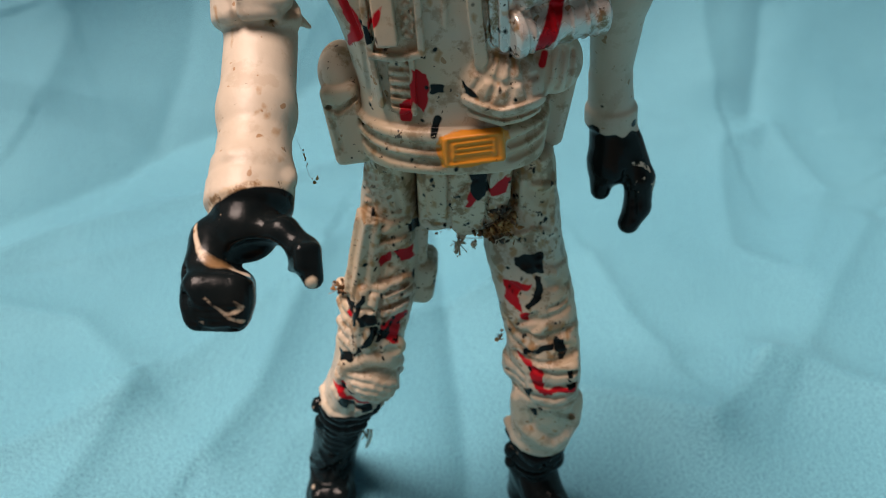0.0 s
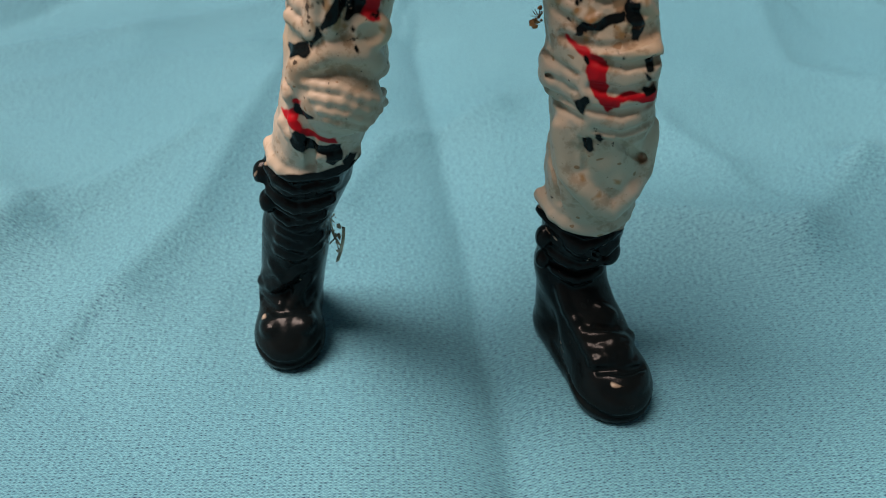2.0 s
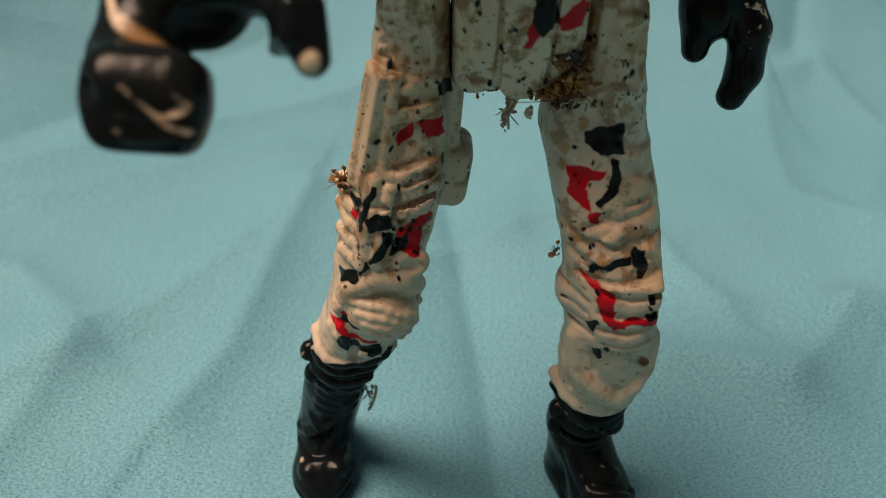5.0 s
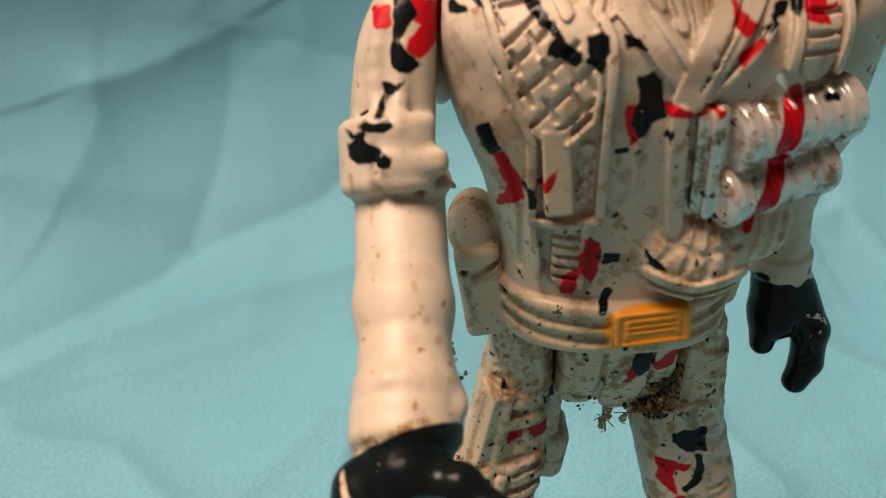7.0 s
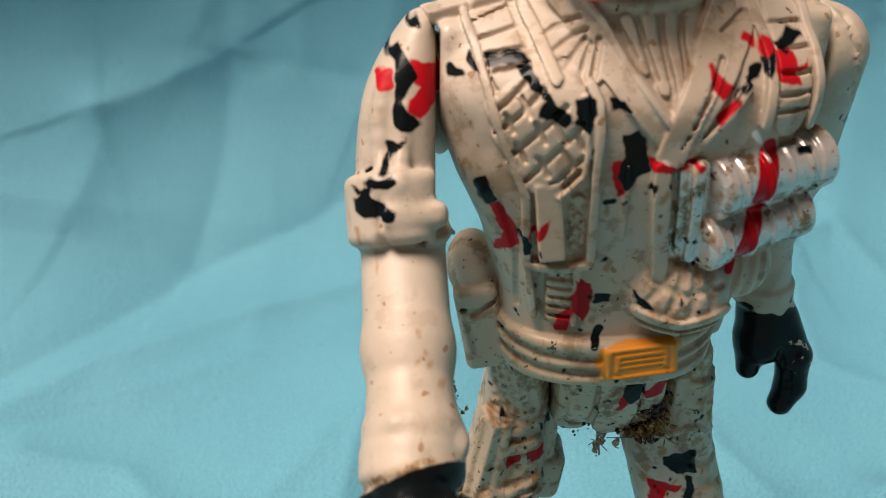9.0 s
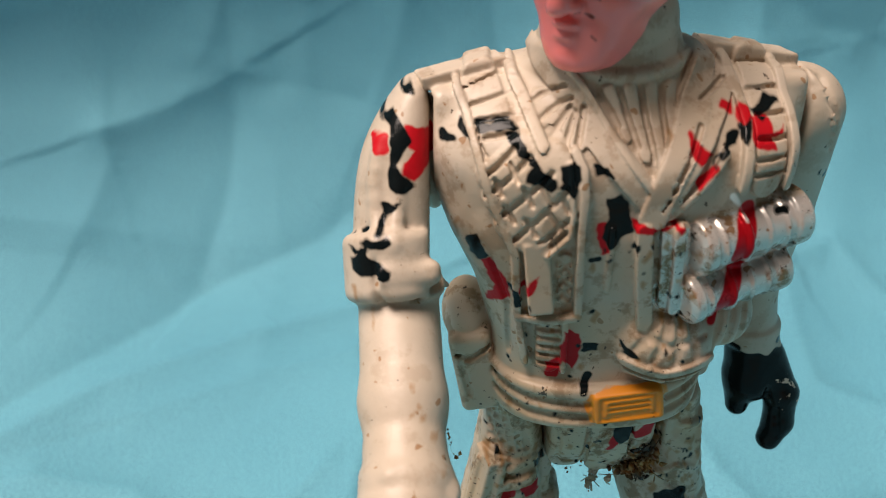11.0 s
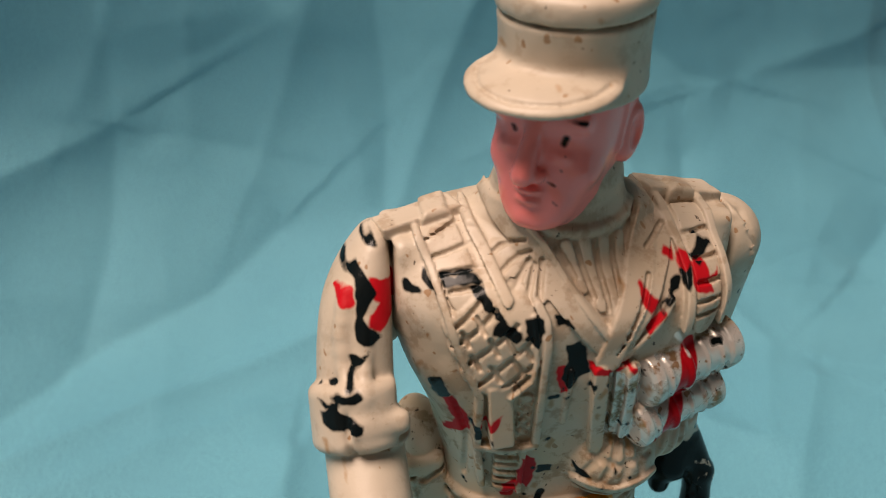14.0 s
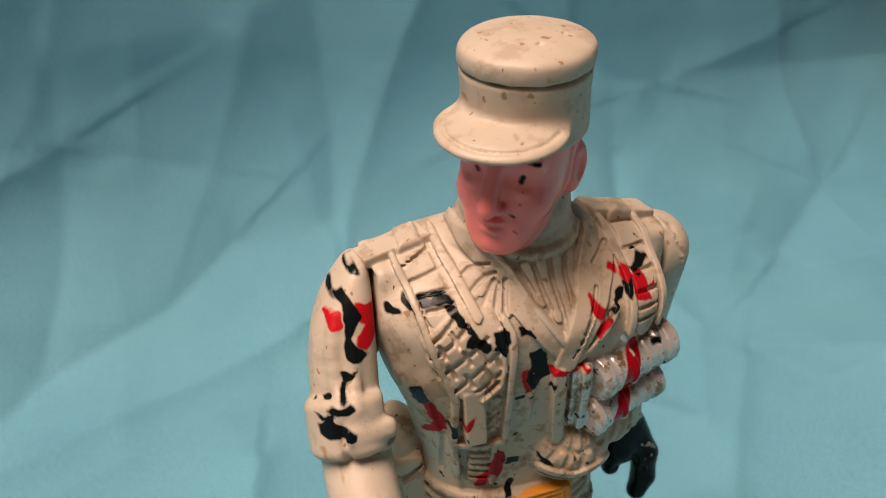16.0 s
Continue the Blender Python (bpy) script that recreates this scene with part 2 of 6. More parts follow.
def cloth():
    """One sheet: flat under the figure, swept up behind it, with soft folds and pressed creases. Millimetres."""
    us, vs = np.arange(-280, 280.1, 1.0), np.arange(-200, 420.1, 1.0)
    U, V = np.meshgrid(us, vs, indexing="ij")
    bend, R = 82.0, 70.0
    a = np.clip((V - bend) / R, 0, math.pi / 2 * 0.94)
    rest = np.maximum(V - bend - R * math.pi / 2 * 0.94, 0)
    Y = np.minimum(V, bend) + R * np.sin(a) + rest * math.cos(math.pi / 2 * 0.94)
    Z = R * (1 - np.cos(a)) + rest * math.sin(math.pi / 2 * 0.94)
    H = np.zeros_like(U)

    def crease(h, w, w2, *pts):
        """A pressed fold along places (u, v), h high (a dip below zero), w wide on the left of the way along it and w2 on the right."""
        nonlocal H
        best = np.zeros_like(H)
        for (u0, v0), (u1, v1) in zip(pts, pts[1:]):
            du, dv = u1 - u0, v1 - v0
            n = math.hypot(du, dv)
            along = np.clip(((U - u0) * du + (V - v0) * dv) / n, 0, n)
            off = np.hypot(U - u0 - along * du / n, V - v0 - along * dv / n)
            wide = np.where((V - v0) * du - (U - u0) * dv > 0, w, w2)
            bump = h * np.exp(-(np.sqrt(off * off + 0.3) - 0.548) / wide)
            best = np.where(np.abs(bump) > np.abs(best), bump, best)
        H += best * calm

    # broad swells of the sheet; the folds lie shallower up the back
    calm = 1 - 0.5 * np.clip((V - 105) / 60, 0, 1)
    H = 1.6 * np.sin(U / 31 + 0.6 * np.sin(V / 40)) * np.clip((V - 30) / 60, 0, 1) + 1.2 * np.sin(V / 23 + U / 57) * np.clip((V - 40) / 60, 0, 1)
    # crumpled all over: long flat facets that meet in sharp ridges
    for n, (deg, size, high) in enumerate(((10, 61, 1.0), (68, 83, 0.9), (166, 47, 0.8), (148, 71, 1.0), (24, 37, 0.6), (131, 29, 0.35))):
        d = U * math.cos(radians(deg)) + V * math.sin(radians(deg)) + 9 * np.sin(U / 43 + n) + 7 * np.sin(V / 37 + 2 * n)
        f = np.abs((d / size + 0.37 * n) % 1 - 0.5)
        fade = 0.5 + 0.5 * np.sin(U / (53 + 5 * n) + 1.3 * n) * np.sin(V / (61 - 4 * n) + n)
        H += high * np.sqrt(f * f + 0.0006) * 2 * fade * np.clip((V - 5) / 70 + 0.25, 0.25, 1)
    # up the back: the long folds
    crease(3.4, 14, 7, (-97, 149), (-80, 158), (-64, 167))
    crease(-2.9, 8, 13, (-66, 196), (-65, 168), (-69, 132), (-74, 108))
    crease(2.6, 7, 14, (-95, 150), (-95, 139), (-99, 118))
    crease(2.3, 8, 13, (-108, 196), (-104, 182), (-96, 151))
    crease(3.4, 14, 6, (-98, 56), (-84, 72), (-66, 84), (-46, 95), (-16, 109))
    crease(-3.6, 8, 15, (-104, 62), (-84, 92), (-70, 109), (-46, 122), (-28, 138))
    crease(1.8, 12, 6, (-74, 66), (-52, 78), (-34, 84))
    crease(4.4, 8, 14, (28, 204), (19, 184), (2, 141), (-2, 122))
    crease(-4.2, 13, 8, (-2, 204), (1, 166), (-1, 141))
    crease(3.9, 8, 15, (68, 206), (67, 180), (64, 150), (66, 128))
    crease(-2.9, 7, 14, (68, 183), (84, 172), (98, 169))
    crease(3.6, 14, 8, (92, 169), (118, 175), (142, 180))
    crease(3.1, 8, 12, (141, 206), (146, 176), (152, 148))
    crease(-3.9, 9, 17, (128, 118), (155, 138), (182, 127))
    crease(-2.9, 5, 6, (81, 150), (79, 136), (75, 119))
    crease(1.8, 6, 11, (-17, 196), (-26, 170), (-34, 150))
    crease(1.8, 8, 10, (-46, 192), (-48, 162))
    crease(-1.8, 6, 10, (-55, 163), (-34, 158))
    crease(2.3, 11, 7, (44, 160), (58, 165), (69, 167))
    crease(2.1, 7, 11, (-59, 204), (-72, 172))
    crease(2.2, 7, 11, (-22, 190), (-11, 172), (-6, 150))
    crease(1.6, 10, 6, (109, 69), (118, 62), (136, 66))
    crease(1.6, 5, 5, (79, 116), (86, 91), (69, 59), (59, 69), (65, 108), (79, 116))
    # on the table: a zigzag beside the toy, a seam between its feet, pressed corners
    crease(2.6, 5.4, 4.1, (20, 29), (35, 24), (42, 20))
    crease(3.5, 5.4, 6.1, (42, 20), (48, 26), (54, 33))
    crease(2.9, 4.8, 5.4, (54, 33), (61, 31.5), (74, 25))
    crease(2.6, 6.1, 4.1, (-78, 9), (-61, 18), (-53, 24))
    crease(2.3, 4.1, 6.8, (-53, 24), (-57, 10), (-62, -6))
    crease(3.5, 4.8, 9.5, (-27, 70), (-30, 48), (-33, 27), (-38, 15))
    crease(-2.7, 5, 3.5, (-4, 88), (-1, 54), (2, 28), (4, 5), (7, -40), (9, -90))
    crease(2, 5.4, 3.4, (-14, 32), (-8, 48), (-1, 52), (8, 57))
    crease(2.2, 4.1, 7.5, (29, 66), (33, 46), (38, 36))
    crease(2.2, 6.1, 4.1, (-60, 24), (-48, 33), (-36, 50))
    crease(2.6, 4.8, 8.2, (88, 74), (72, 52), (62, 36))
    crease(2.3, 4.8, 8.2, (-88, 48), (-70, 46), (-58, 34))
    rng = np.random.default_rng(4)

    def scatter(count, high, thin, wide, u0, u1, v0, v1, short, long):
        for _ in range(count):
            u, v, ang, n = rng.uniform(u0, u1), rng.uniform(v0, v1), rng.uniform(0.1, 3.0), rng.uniform(short, long)
            crease(rng.uniform(-high, high), rng.uniform(thin, wide), rng.uniform(thin, wide), (u, v), (u + n * math.cos(ang), v + n * math.sin(ang)))

    # slight wrinkles between them
    scatter(50, 0.6, 3, 8, -180, 180, 40, 230, 20, 80)
    scatter(60, 0.25, 1.4, 3.4, -120, 120, -40, 100, 10, 40)
    scatter(70, 0.3, 1.5, 3.5, -170, 170, 85, 240, 12, 45)
    # hung in a shallow hollow: the back curves forward at both sides, the floor rises a little
    lift = np.where(U < 0, 0.0012 * np.clip((V - 60) / 60, 0, 1), -0.0007 * np.clip((V - 112) / 60, 0, 1)) * U * U + np.where(U > 0, 0.0026, 0.0016) * np.maximum(np.abs(U) - 40, 0) ** 2 * np.clip((110 - V) / 50, 0, 1)
    # pressed flat under the soles
    for (u0, v0), (u1, v1) in (((-18.0, 14.0), (-17.4, 6.0)), ((12.0, 8.5), (15.6, -2.5))):
        along = np.clip(((U - u0) * (u1 - u0) + (V - v0) * (v1 - v0)) / ((u1 - u0) ** 2 + (v1 - v0) ** 2), 0, 1)
        H *= np.clip((np.hypot(U - u0 - along * (u1 - u0), V - v0 - along * (v1 - v0)) - 4.2) / 5, 0, 1)
    me = bpy.data.meshes.new("cloth_backdrop")
    N = np.stack([np.zeros_like(a), -np.sin(a), np.cos(a)], -1)
    co = np.stack([U, Y, Z], -1) + N * (H + lift)[..., None]
    nu, nv = U.shape
    i = np.arange(nu * nv).reshape(nu, nv)
    quads = np.stack([i[:-1, :-1], i[1:, :-1], i[1:, 1:], i[:-1, 1:]], -1).reshape(-1, 4)
    me.from_pydata(co.reshape(-1, 3) * MM, [], quads)
    uv = me.uv_layers.new(name="weave")
    flat = np.stack([U, V], -1).reshape(-1, 2)[quads.reshape(-1)] * MM
    uv.data.foreach_set("uv", flat.astype(np.float32).ravel())
    me.polygons.foreach_set("use_smooth", np.ones(len(quads), bool))
    me.materials.append(CLOTH)
    tagged(new("cloth_backdrop", me), "creased light blue woven cloth swept up behind the toy", "cloth", kind="structure")


cloth()


# ---- toy soldier: moulded as solid distance fields, in millimetres, then skinned as one mesh ----
def smin(a, b, k):
    h = np.maximum(k - np.abs(a - b), 0) / k
    return np.minimum(a, b) - h * h * k * 0.25


def cone(p, q, r0, r1=None):
    """A rod with round ends, r0 thick at p and r1 at q."""
    r1 = r0 if r1 is None else r1
    p, q = np.array(p, float), np.array(q, float)
    d = q - p
    n = max(d @ d, 1e-9)

    def f(x, y, z):
        h = np.clip(((x - p[0]) * d[0] + (y - p[1]) * d[1] + (z - p[2]) * d[2]) / n, 0, 1)
        return np.sqrt((x - p[0] - h * d[0]) ** 2 + (y - p[1] - h * d[1]) ** 2 + (z - p[2] - h * d[2]) ** 2) - (r0 + (r1 - r0) * h)

    r = max(r0, r1)
    return f, np.minimum(p, q) - r, np.maximum(p, q) + r


def turned(rx=0, ry=0, rz=0):
    return np.array(Euler([radians(a) for a in (rx, ry, rz)]).to_matrix())


def egg(c, radii, turn=None):
    c, radii = np.array(c, float), np.array(radii, float)
    m = np.eye(3) if turn is None else turn

    def f(x, y, z):
        d = (x - c[0], y - c[1], z - c[2])
        l = [m[0, n] * d[0] + m[1, n] * d[1] + m[2, n] * d[2] for n in range(3)]
        k0 = np.sqrt(sum((v / r) ** 2 for v, r in zip(l, radii)))
        k1 = np.sqrt(sum((v / r**2) ** 2 for v, r in zip(l, radii))) + 1e-6
        return k0 * (k0 - 1) / k1

    r = max(radii)
    return f, c - r, c + r


def block(c, half, soft=0.3, turn=None):
    """A box with rounded edges."""
    c, half = np.array(c, float), np.array(half, float)
    m = np.eye(3) if turn is None else turn

    def f(x, y, z):
        d = (x - c[0], y - c[1], z - c[2])
        q = [np.abs(m[0, n] * d[0] + m[1, n] * d[1] + m[2, n] * d[2]) - (half[n] - soft) for n in range(3)]
        out = np.sqrt(sum(np.maximum(v, 0) ** 2 for v in q))
        return out + np.minimum(np.maximum(np.maximum(q[0], q[1]), q[2]), 0) - soft

    r = np.linalg.norm(half)
    return f, c - r, c + r


def barrel(p, q, r, soft=0.3):
    """A cylinder with rounded rims from p to q."""
    p, q = np.array(p, float), np.array(q, float)
    n = np.linalg.norm(q - p)
    d = (q - p) / n

    def f(x, y, z):
        h = (x - p[0]) * d[0] + (y - p[1]) * d[1] + (z - p[2]) * d[2]
        side = np.sqrt(np.maximum((x - p[0]) ** 2 + (y - p[1]) ** 2 + (z - p[2]) ** 2 - h * h, 0)) - (r - soft)
        end = np.abs(h - n / 2) - (n / 2 - soft)
        return np.minimum(np.maximum(side, end), 0) + np.sqrt(np.maximum(side, 0) ** 2 + np.maximum(end, 0) ** 2) - soft

    return f, np.minimum(p, q) - r, np.maximum(p, q) + r


def loft(rows, power=2.6, soft=1.0, ease=2.4):
    """A body upright along z. Rows from the bottom up: z, middle x, middle y, half width, half depth."""
    rows = np.array(rows, float)
    zs = rows[:, 0]
    fine = np.arange(zs[0], zs[-1] + 0.2, 0.2)
    n = max(3, int(ease / 0.2) | 1)
    table = []
    for col in range(1, 5):
        v = np.interp(fine, zs, rows[:, col])
        for _ in range(2):
            v = np.convolve(np.pad(v, n // 2, "reflect", reflect_type="odd"), np.ones(n) / n, "valid") if len(v) > n else v
        table.append(v)

    def f(x, y, z):
        cx, cy, a, b = (np.interp(z, fine, v) for v in table)
        k = (np.abs((x - cx) / a) ** power + np.abs((y - cy) / b) ** power + 1e-9) ** (1 / power)
        side = (k - 1) * np.minimum(a, b)
        end = np.maximum(zs[0] - z, z - zs[-1])
        h = np.maximum(soft - np.abs(side - end), 0) / soft
        return np.maximum(side, end) + h * h * soft * 0.25

    a, b = rows[:, 3].max(), rows[:, 4].max()
    return (f, np.array([rows[:, 1].min() - a, rows[:, 2].min() - b, zs[0]]), np.array([rows[:, 1].max() + a, rows[:, 2].max() + b, zs[-1]]))


class Clay:
    """A block of space in which solids are added and cut away."""

    def __init__(self, lo, hi, step):
        self.lo, self.step = np.array(lo, float), step
        axes = [np.arange(a, b + step, step) for a, b in zip(lo, hi)]
        self.x, self.y, self.z = axes[0][:, None, None], axes[1][None, :, None], axes[2][None, None, :]
        self.n = np.array([len(a) for a in axes])
        self.d = np.full(self.n, 3.0)

    def _work(self, solid, k, cut):
        f, lo, hi = solid
        i0 = np.clip(np.floor((lo - k - 1.2 - self.lo) / self.step).astype(int), 0, self.n)
        i1 = np.clip(np.ceil((hi + k + 1.2 - self.lo) / self.step).astype(int) + 1, 0, self.n)
        if (i1 <= i0).any():
            return self
        s = tuple(slice(a, b) for a, b in zip(i0, i1))
        d = f(self.x[s[0]], self.y[:, s[1]], self.z[:, :, s[2]])
        self.d[s] = -smin(-self.d[s], d, k) if cut else smin(self.d[s], d, k)
        return self

    def add(self, solid, k=0.4):
        return self._work(solid, k, False)

    def cut(self, solid, k=0.3):
        return self._work(solid, k, True)

    def freeze(self):
        """Keeps the front surface as it is now, for the reliefs that are laid on it."""
        neg = self.d < 0
        first = np.maximum(neg.argmax(1), 1)
        i, j = np.indices(first.shape)
        d0, d1 = self.d[i, first - 1, j], self.d[i, first, j]
        depth = self.lo[1] + self.step * (first - 1 + d0 / np.where(d0 == d1, 1, d0 - d1))
        depth = np.where(neg.any(1), depth, 5.0)
        for _ in range(2):
            p = np.pad(depth, 1, "edge")
            depth = np.where(np.abs(depth - 5.0) > 1e-6, (p[:-2, 1:-1] + p[2:, 1:-1] + p[1:-1, :-2] + p[1:-1, 2:] + 2 * depth) / 6, depth)
        self.map, self.base = depth, self.d.copy()
        return self

    def front(self, x, z, sink=0.0):
        """The place on the frozen surface, seen from the front, at x and z."""
        u, w = (np.clip((v - self.lo[n]) / self.step, 0, self.n[n] - 1.001) for v, n in ((x, 0), (z, 2)))
        i, j = int(u), int(w)
        f, g = u - i, w - j
        m = self.map
        y = (m[i, j] * (1 - f) + m[i + 1, j] * f) * (1 - g) + (m[i, j + 1] * (1 - f) + m[i + 1, j + 1] * f) * g
        return np.array((x, y + sink, z))

    def _path(self, pts, pace, sink):
        path = []
        for (x0, z0), (x1, z1) in zip(pts, pts[1:]):
            n = max(1, int(math.hypot(x1 - x0, z1 - z0) / pace))
            path += [(x0 + (x1 - x0) * i / n, z0 + (z1 - z0) * i / n) for i in range(n)]
        return [self.front(x, z, sink) for x, z in path + [pts[-1]]]

    def line(self, pts, r, sink=0.0, k=0.25, cut=False):
        """A raised rib, or a cut groove, that follows the front surface through places (x, z)."""
        path = self._path(pts, 0.8, sink)
        for p, q in zip(path, path[1:]):
            self._work(cone(p, q, r), k, cut)
        return self

    def strap(self, pts, width, high, k=0.14):
        """A flat band with square edges, high above the frozen surface, through places (x, z)."""
        pts = np.array(pts, float)
        lo, hi = pts.min(0) - width, pts.max(0) + width
        i0, i1 = (int(np.clip((v - self.lo[0]) / self.step, 0, self.n[0])) for v in (lo[0], hi[0] + self.step))
        j0, j1 = (int(np.clip((v - self.lo[2]) / self.step, 0, self.n[2])) for v in (lo[1], hi[1] + self.step))
        x, z = self.x[i0:i1, 0], self.z[0, :, j0:j1]
        near = np.full((i1 - i0, j1 - j0), 9.0)
        for p, q in zip(pts, pts[1:]):
            d = q - p
            h = np.clip(((x - p[0]) * d[0] + (z - p[1]) * d[1]) / (d @ d), 0, 1)
            near = np.minimum(near, np.hypot(x - p[0] - h * d[0], z - p[1] - h * d[1]))
        side, top = near[:, None] - width / 2, self.base[i0:i1, :, j0:j1] - 1.2 * high
        h = np.maximum(k - np.abs(side - top), 0) / k
        d = np.maximum(side, top) + h * h * k * 0.25
        d = np.where(self.y < self.map[i0:i1, None, j0:j1] + 1.5, d, 9.0)
        self.d[i0:i1, :, j0:j1] = np.minimum(self.d[i0:i1, :, j0:j1], d)
        return self

    def rib(self, pts, r=0.4, sink=0.1, k=0.15):
        return self.line(pts, r, sink, k)

    def groove(self, pts, r=0.28, sink=-0.02, k=0.12):
        return self.line(pts, r + 0.03, sink, k, True)

    def uneven(self, depth, size, seed=0.0):
        """Slight waviness of the moulded surface."""
        x, y, z = self.x / size + seed, self.y / size + 1.7 * seed, self.z / size
        self.d += depth * (np.sin(2.1 * x + 1.3 * z + np.sin(1.9 * y)) * np.sin(1.7 * y - 0.8 * z + np.sin(2.3 * x)) + 0.5 * np.sin(3.9 * z + 2.2 * y) * np.sin(4.3 * x - 1.1 * y))
        return self

    def skin(self):
        """Vertices and quads of the surface (one vertex in each cell that it crosses)."""
        d = self.d
        neg = d < 0
        cnt = sum(neg[a:a + d.shape[0] - 1, b:b + d.shape[1] - 1, c:c + d.shape[2] - 1].astype(np.int8) for a in (0, 1) for b in (0, 1) for c in (0, 1))
        cell = np.argwhere((cnt > 0) & (cnt < 8))
        index = np.full(np.array(d.shape) - 1, -1, np.int64)
        index[tuple(cell.T)] = np.arange(len(cell))
        total, weight = np.zeros((len(cell), 3)), np.zeros(len(cell))
        corners = [(a, b, c) for a in (0, 1) for b in (0, 1) for c in (0, 1)]
        for p in corners:
            for axis in range(3):
                if p[axis]:
                    continue
                q = tuple(v + (n == axis) for n, v in enumerate(p))
                dp, dq = d[tuple((cell + p).T)], d[tuple((cell + q).T)]
                cross = (dp < 0) != (dq < 0)
                f = np.where(cross, dp / np.where(cross, dp - dq, 1), 0)
                at = np.array(p) + f[:, None] * (np.array(q) - p)
                total += at * cross[:, None]
                weight += cross
        verts = self.lo + self.step * (cell + total / weight[:, None])
        quads = []
        for axis in range(3):
            u, v = (axis + 1) % 3, (axis + 2) % 3
            lo = [slice(0, n) for n in d.shape]
            a = neg[tuple(slice(0, n - 1) if m == axis else slice(1, n - 1) for m, n in enumerate(d.shape))]
            b = neg[tuple(slice(1, n) if m == axis else slice(1, n - 1) for m, n in enumerate(d.shape))]
            e = np.argwhere(a != b)
            off = np.ones(3, int)
            off[axis] = 0
            base = e + off
            flip = a[tuple(e.T)]
            du, dv = np.eye(3, dtype=int)[u], np.eye(3, dtype=int)[v]
            q = np.stack([index[tuple((base - du - dv).T)], index[tuple((base - dv).T)], index[tuple(base.T)], index[tuple((base - du).T)]], 1)
            q[~flip] = q[~flip][:, ::-1]
            quads.append(q)
        return verts, np.concatenate(quads)


def torso():
    c = Clay((-16, -9, 60), (18, 14, 98), 0.14)
    c.add(loft([(63.0, 0.5, 3.2, 8.6, 5.8), (66, 0.4, 3.2, 9.0, 6.4), (70, 0.4, 3.4, 8.8, 6.6), (76, 0.3, 3.4, 10.2, 7.4), (82, 0.3, 3.2, 12.6, 8.4),
                (88, 0.4, 3.8, 14.0, 8.9), (90.4, 0.4, 4.4, 13.2, 7.4), (91.8, 0.4, 5.2, 11.2, 5.0), (92.6, 0.4, 5.6, 8.6, 3.6)], 2.6, 1.0, 2.4))
    # collar and shoulder plates
    c.add(cone((0.3, 4.2, 91), (0.1, 3.6, 95.6), 6.4, 4.9), 1.5)
    c.add(block((-9.9, 4.4, 88.0), (3.6, 3.4, 3.8), 1.2, turned(0, 0, 8)), 1.2)
    c.add(block((11.4, 5.9, 87.6), (3.7, 3.6, 3.9), 0.8, turned(0, 0, 8)), 1.2)
    c.add(block((-10.5, 4.3, 92.0), (3.3, 1.3, 0.8), 0.2, turned(-4, -8, 15)), 0.15)
    c.add(block((11.3, 6.3, 92.3), (3.7, 1.6, 0.55), 0.2, turned(-4, 13, 10)), 0.15)
    c.cut(block((16.65, 6, 89.5), (1.7, 9, 6.5), 0.2), 0.3)
    c.cut(block((-14.3, 4, 86.2), (1.55, 9, 5.2), 0.2, turned(0, 2, 0)), 0.3)
    c.uneven(0.03, 2.2)
    torso_vest(c.freeze())
    torso_kit(c)
    return c


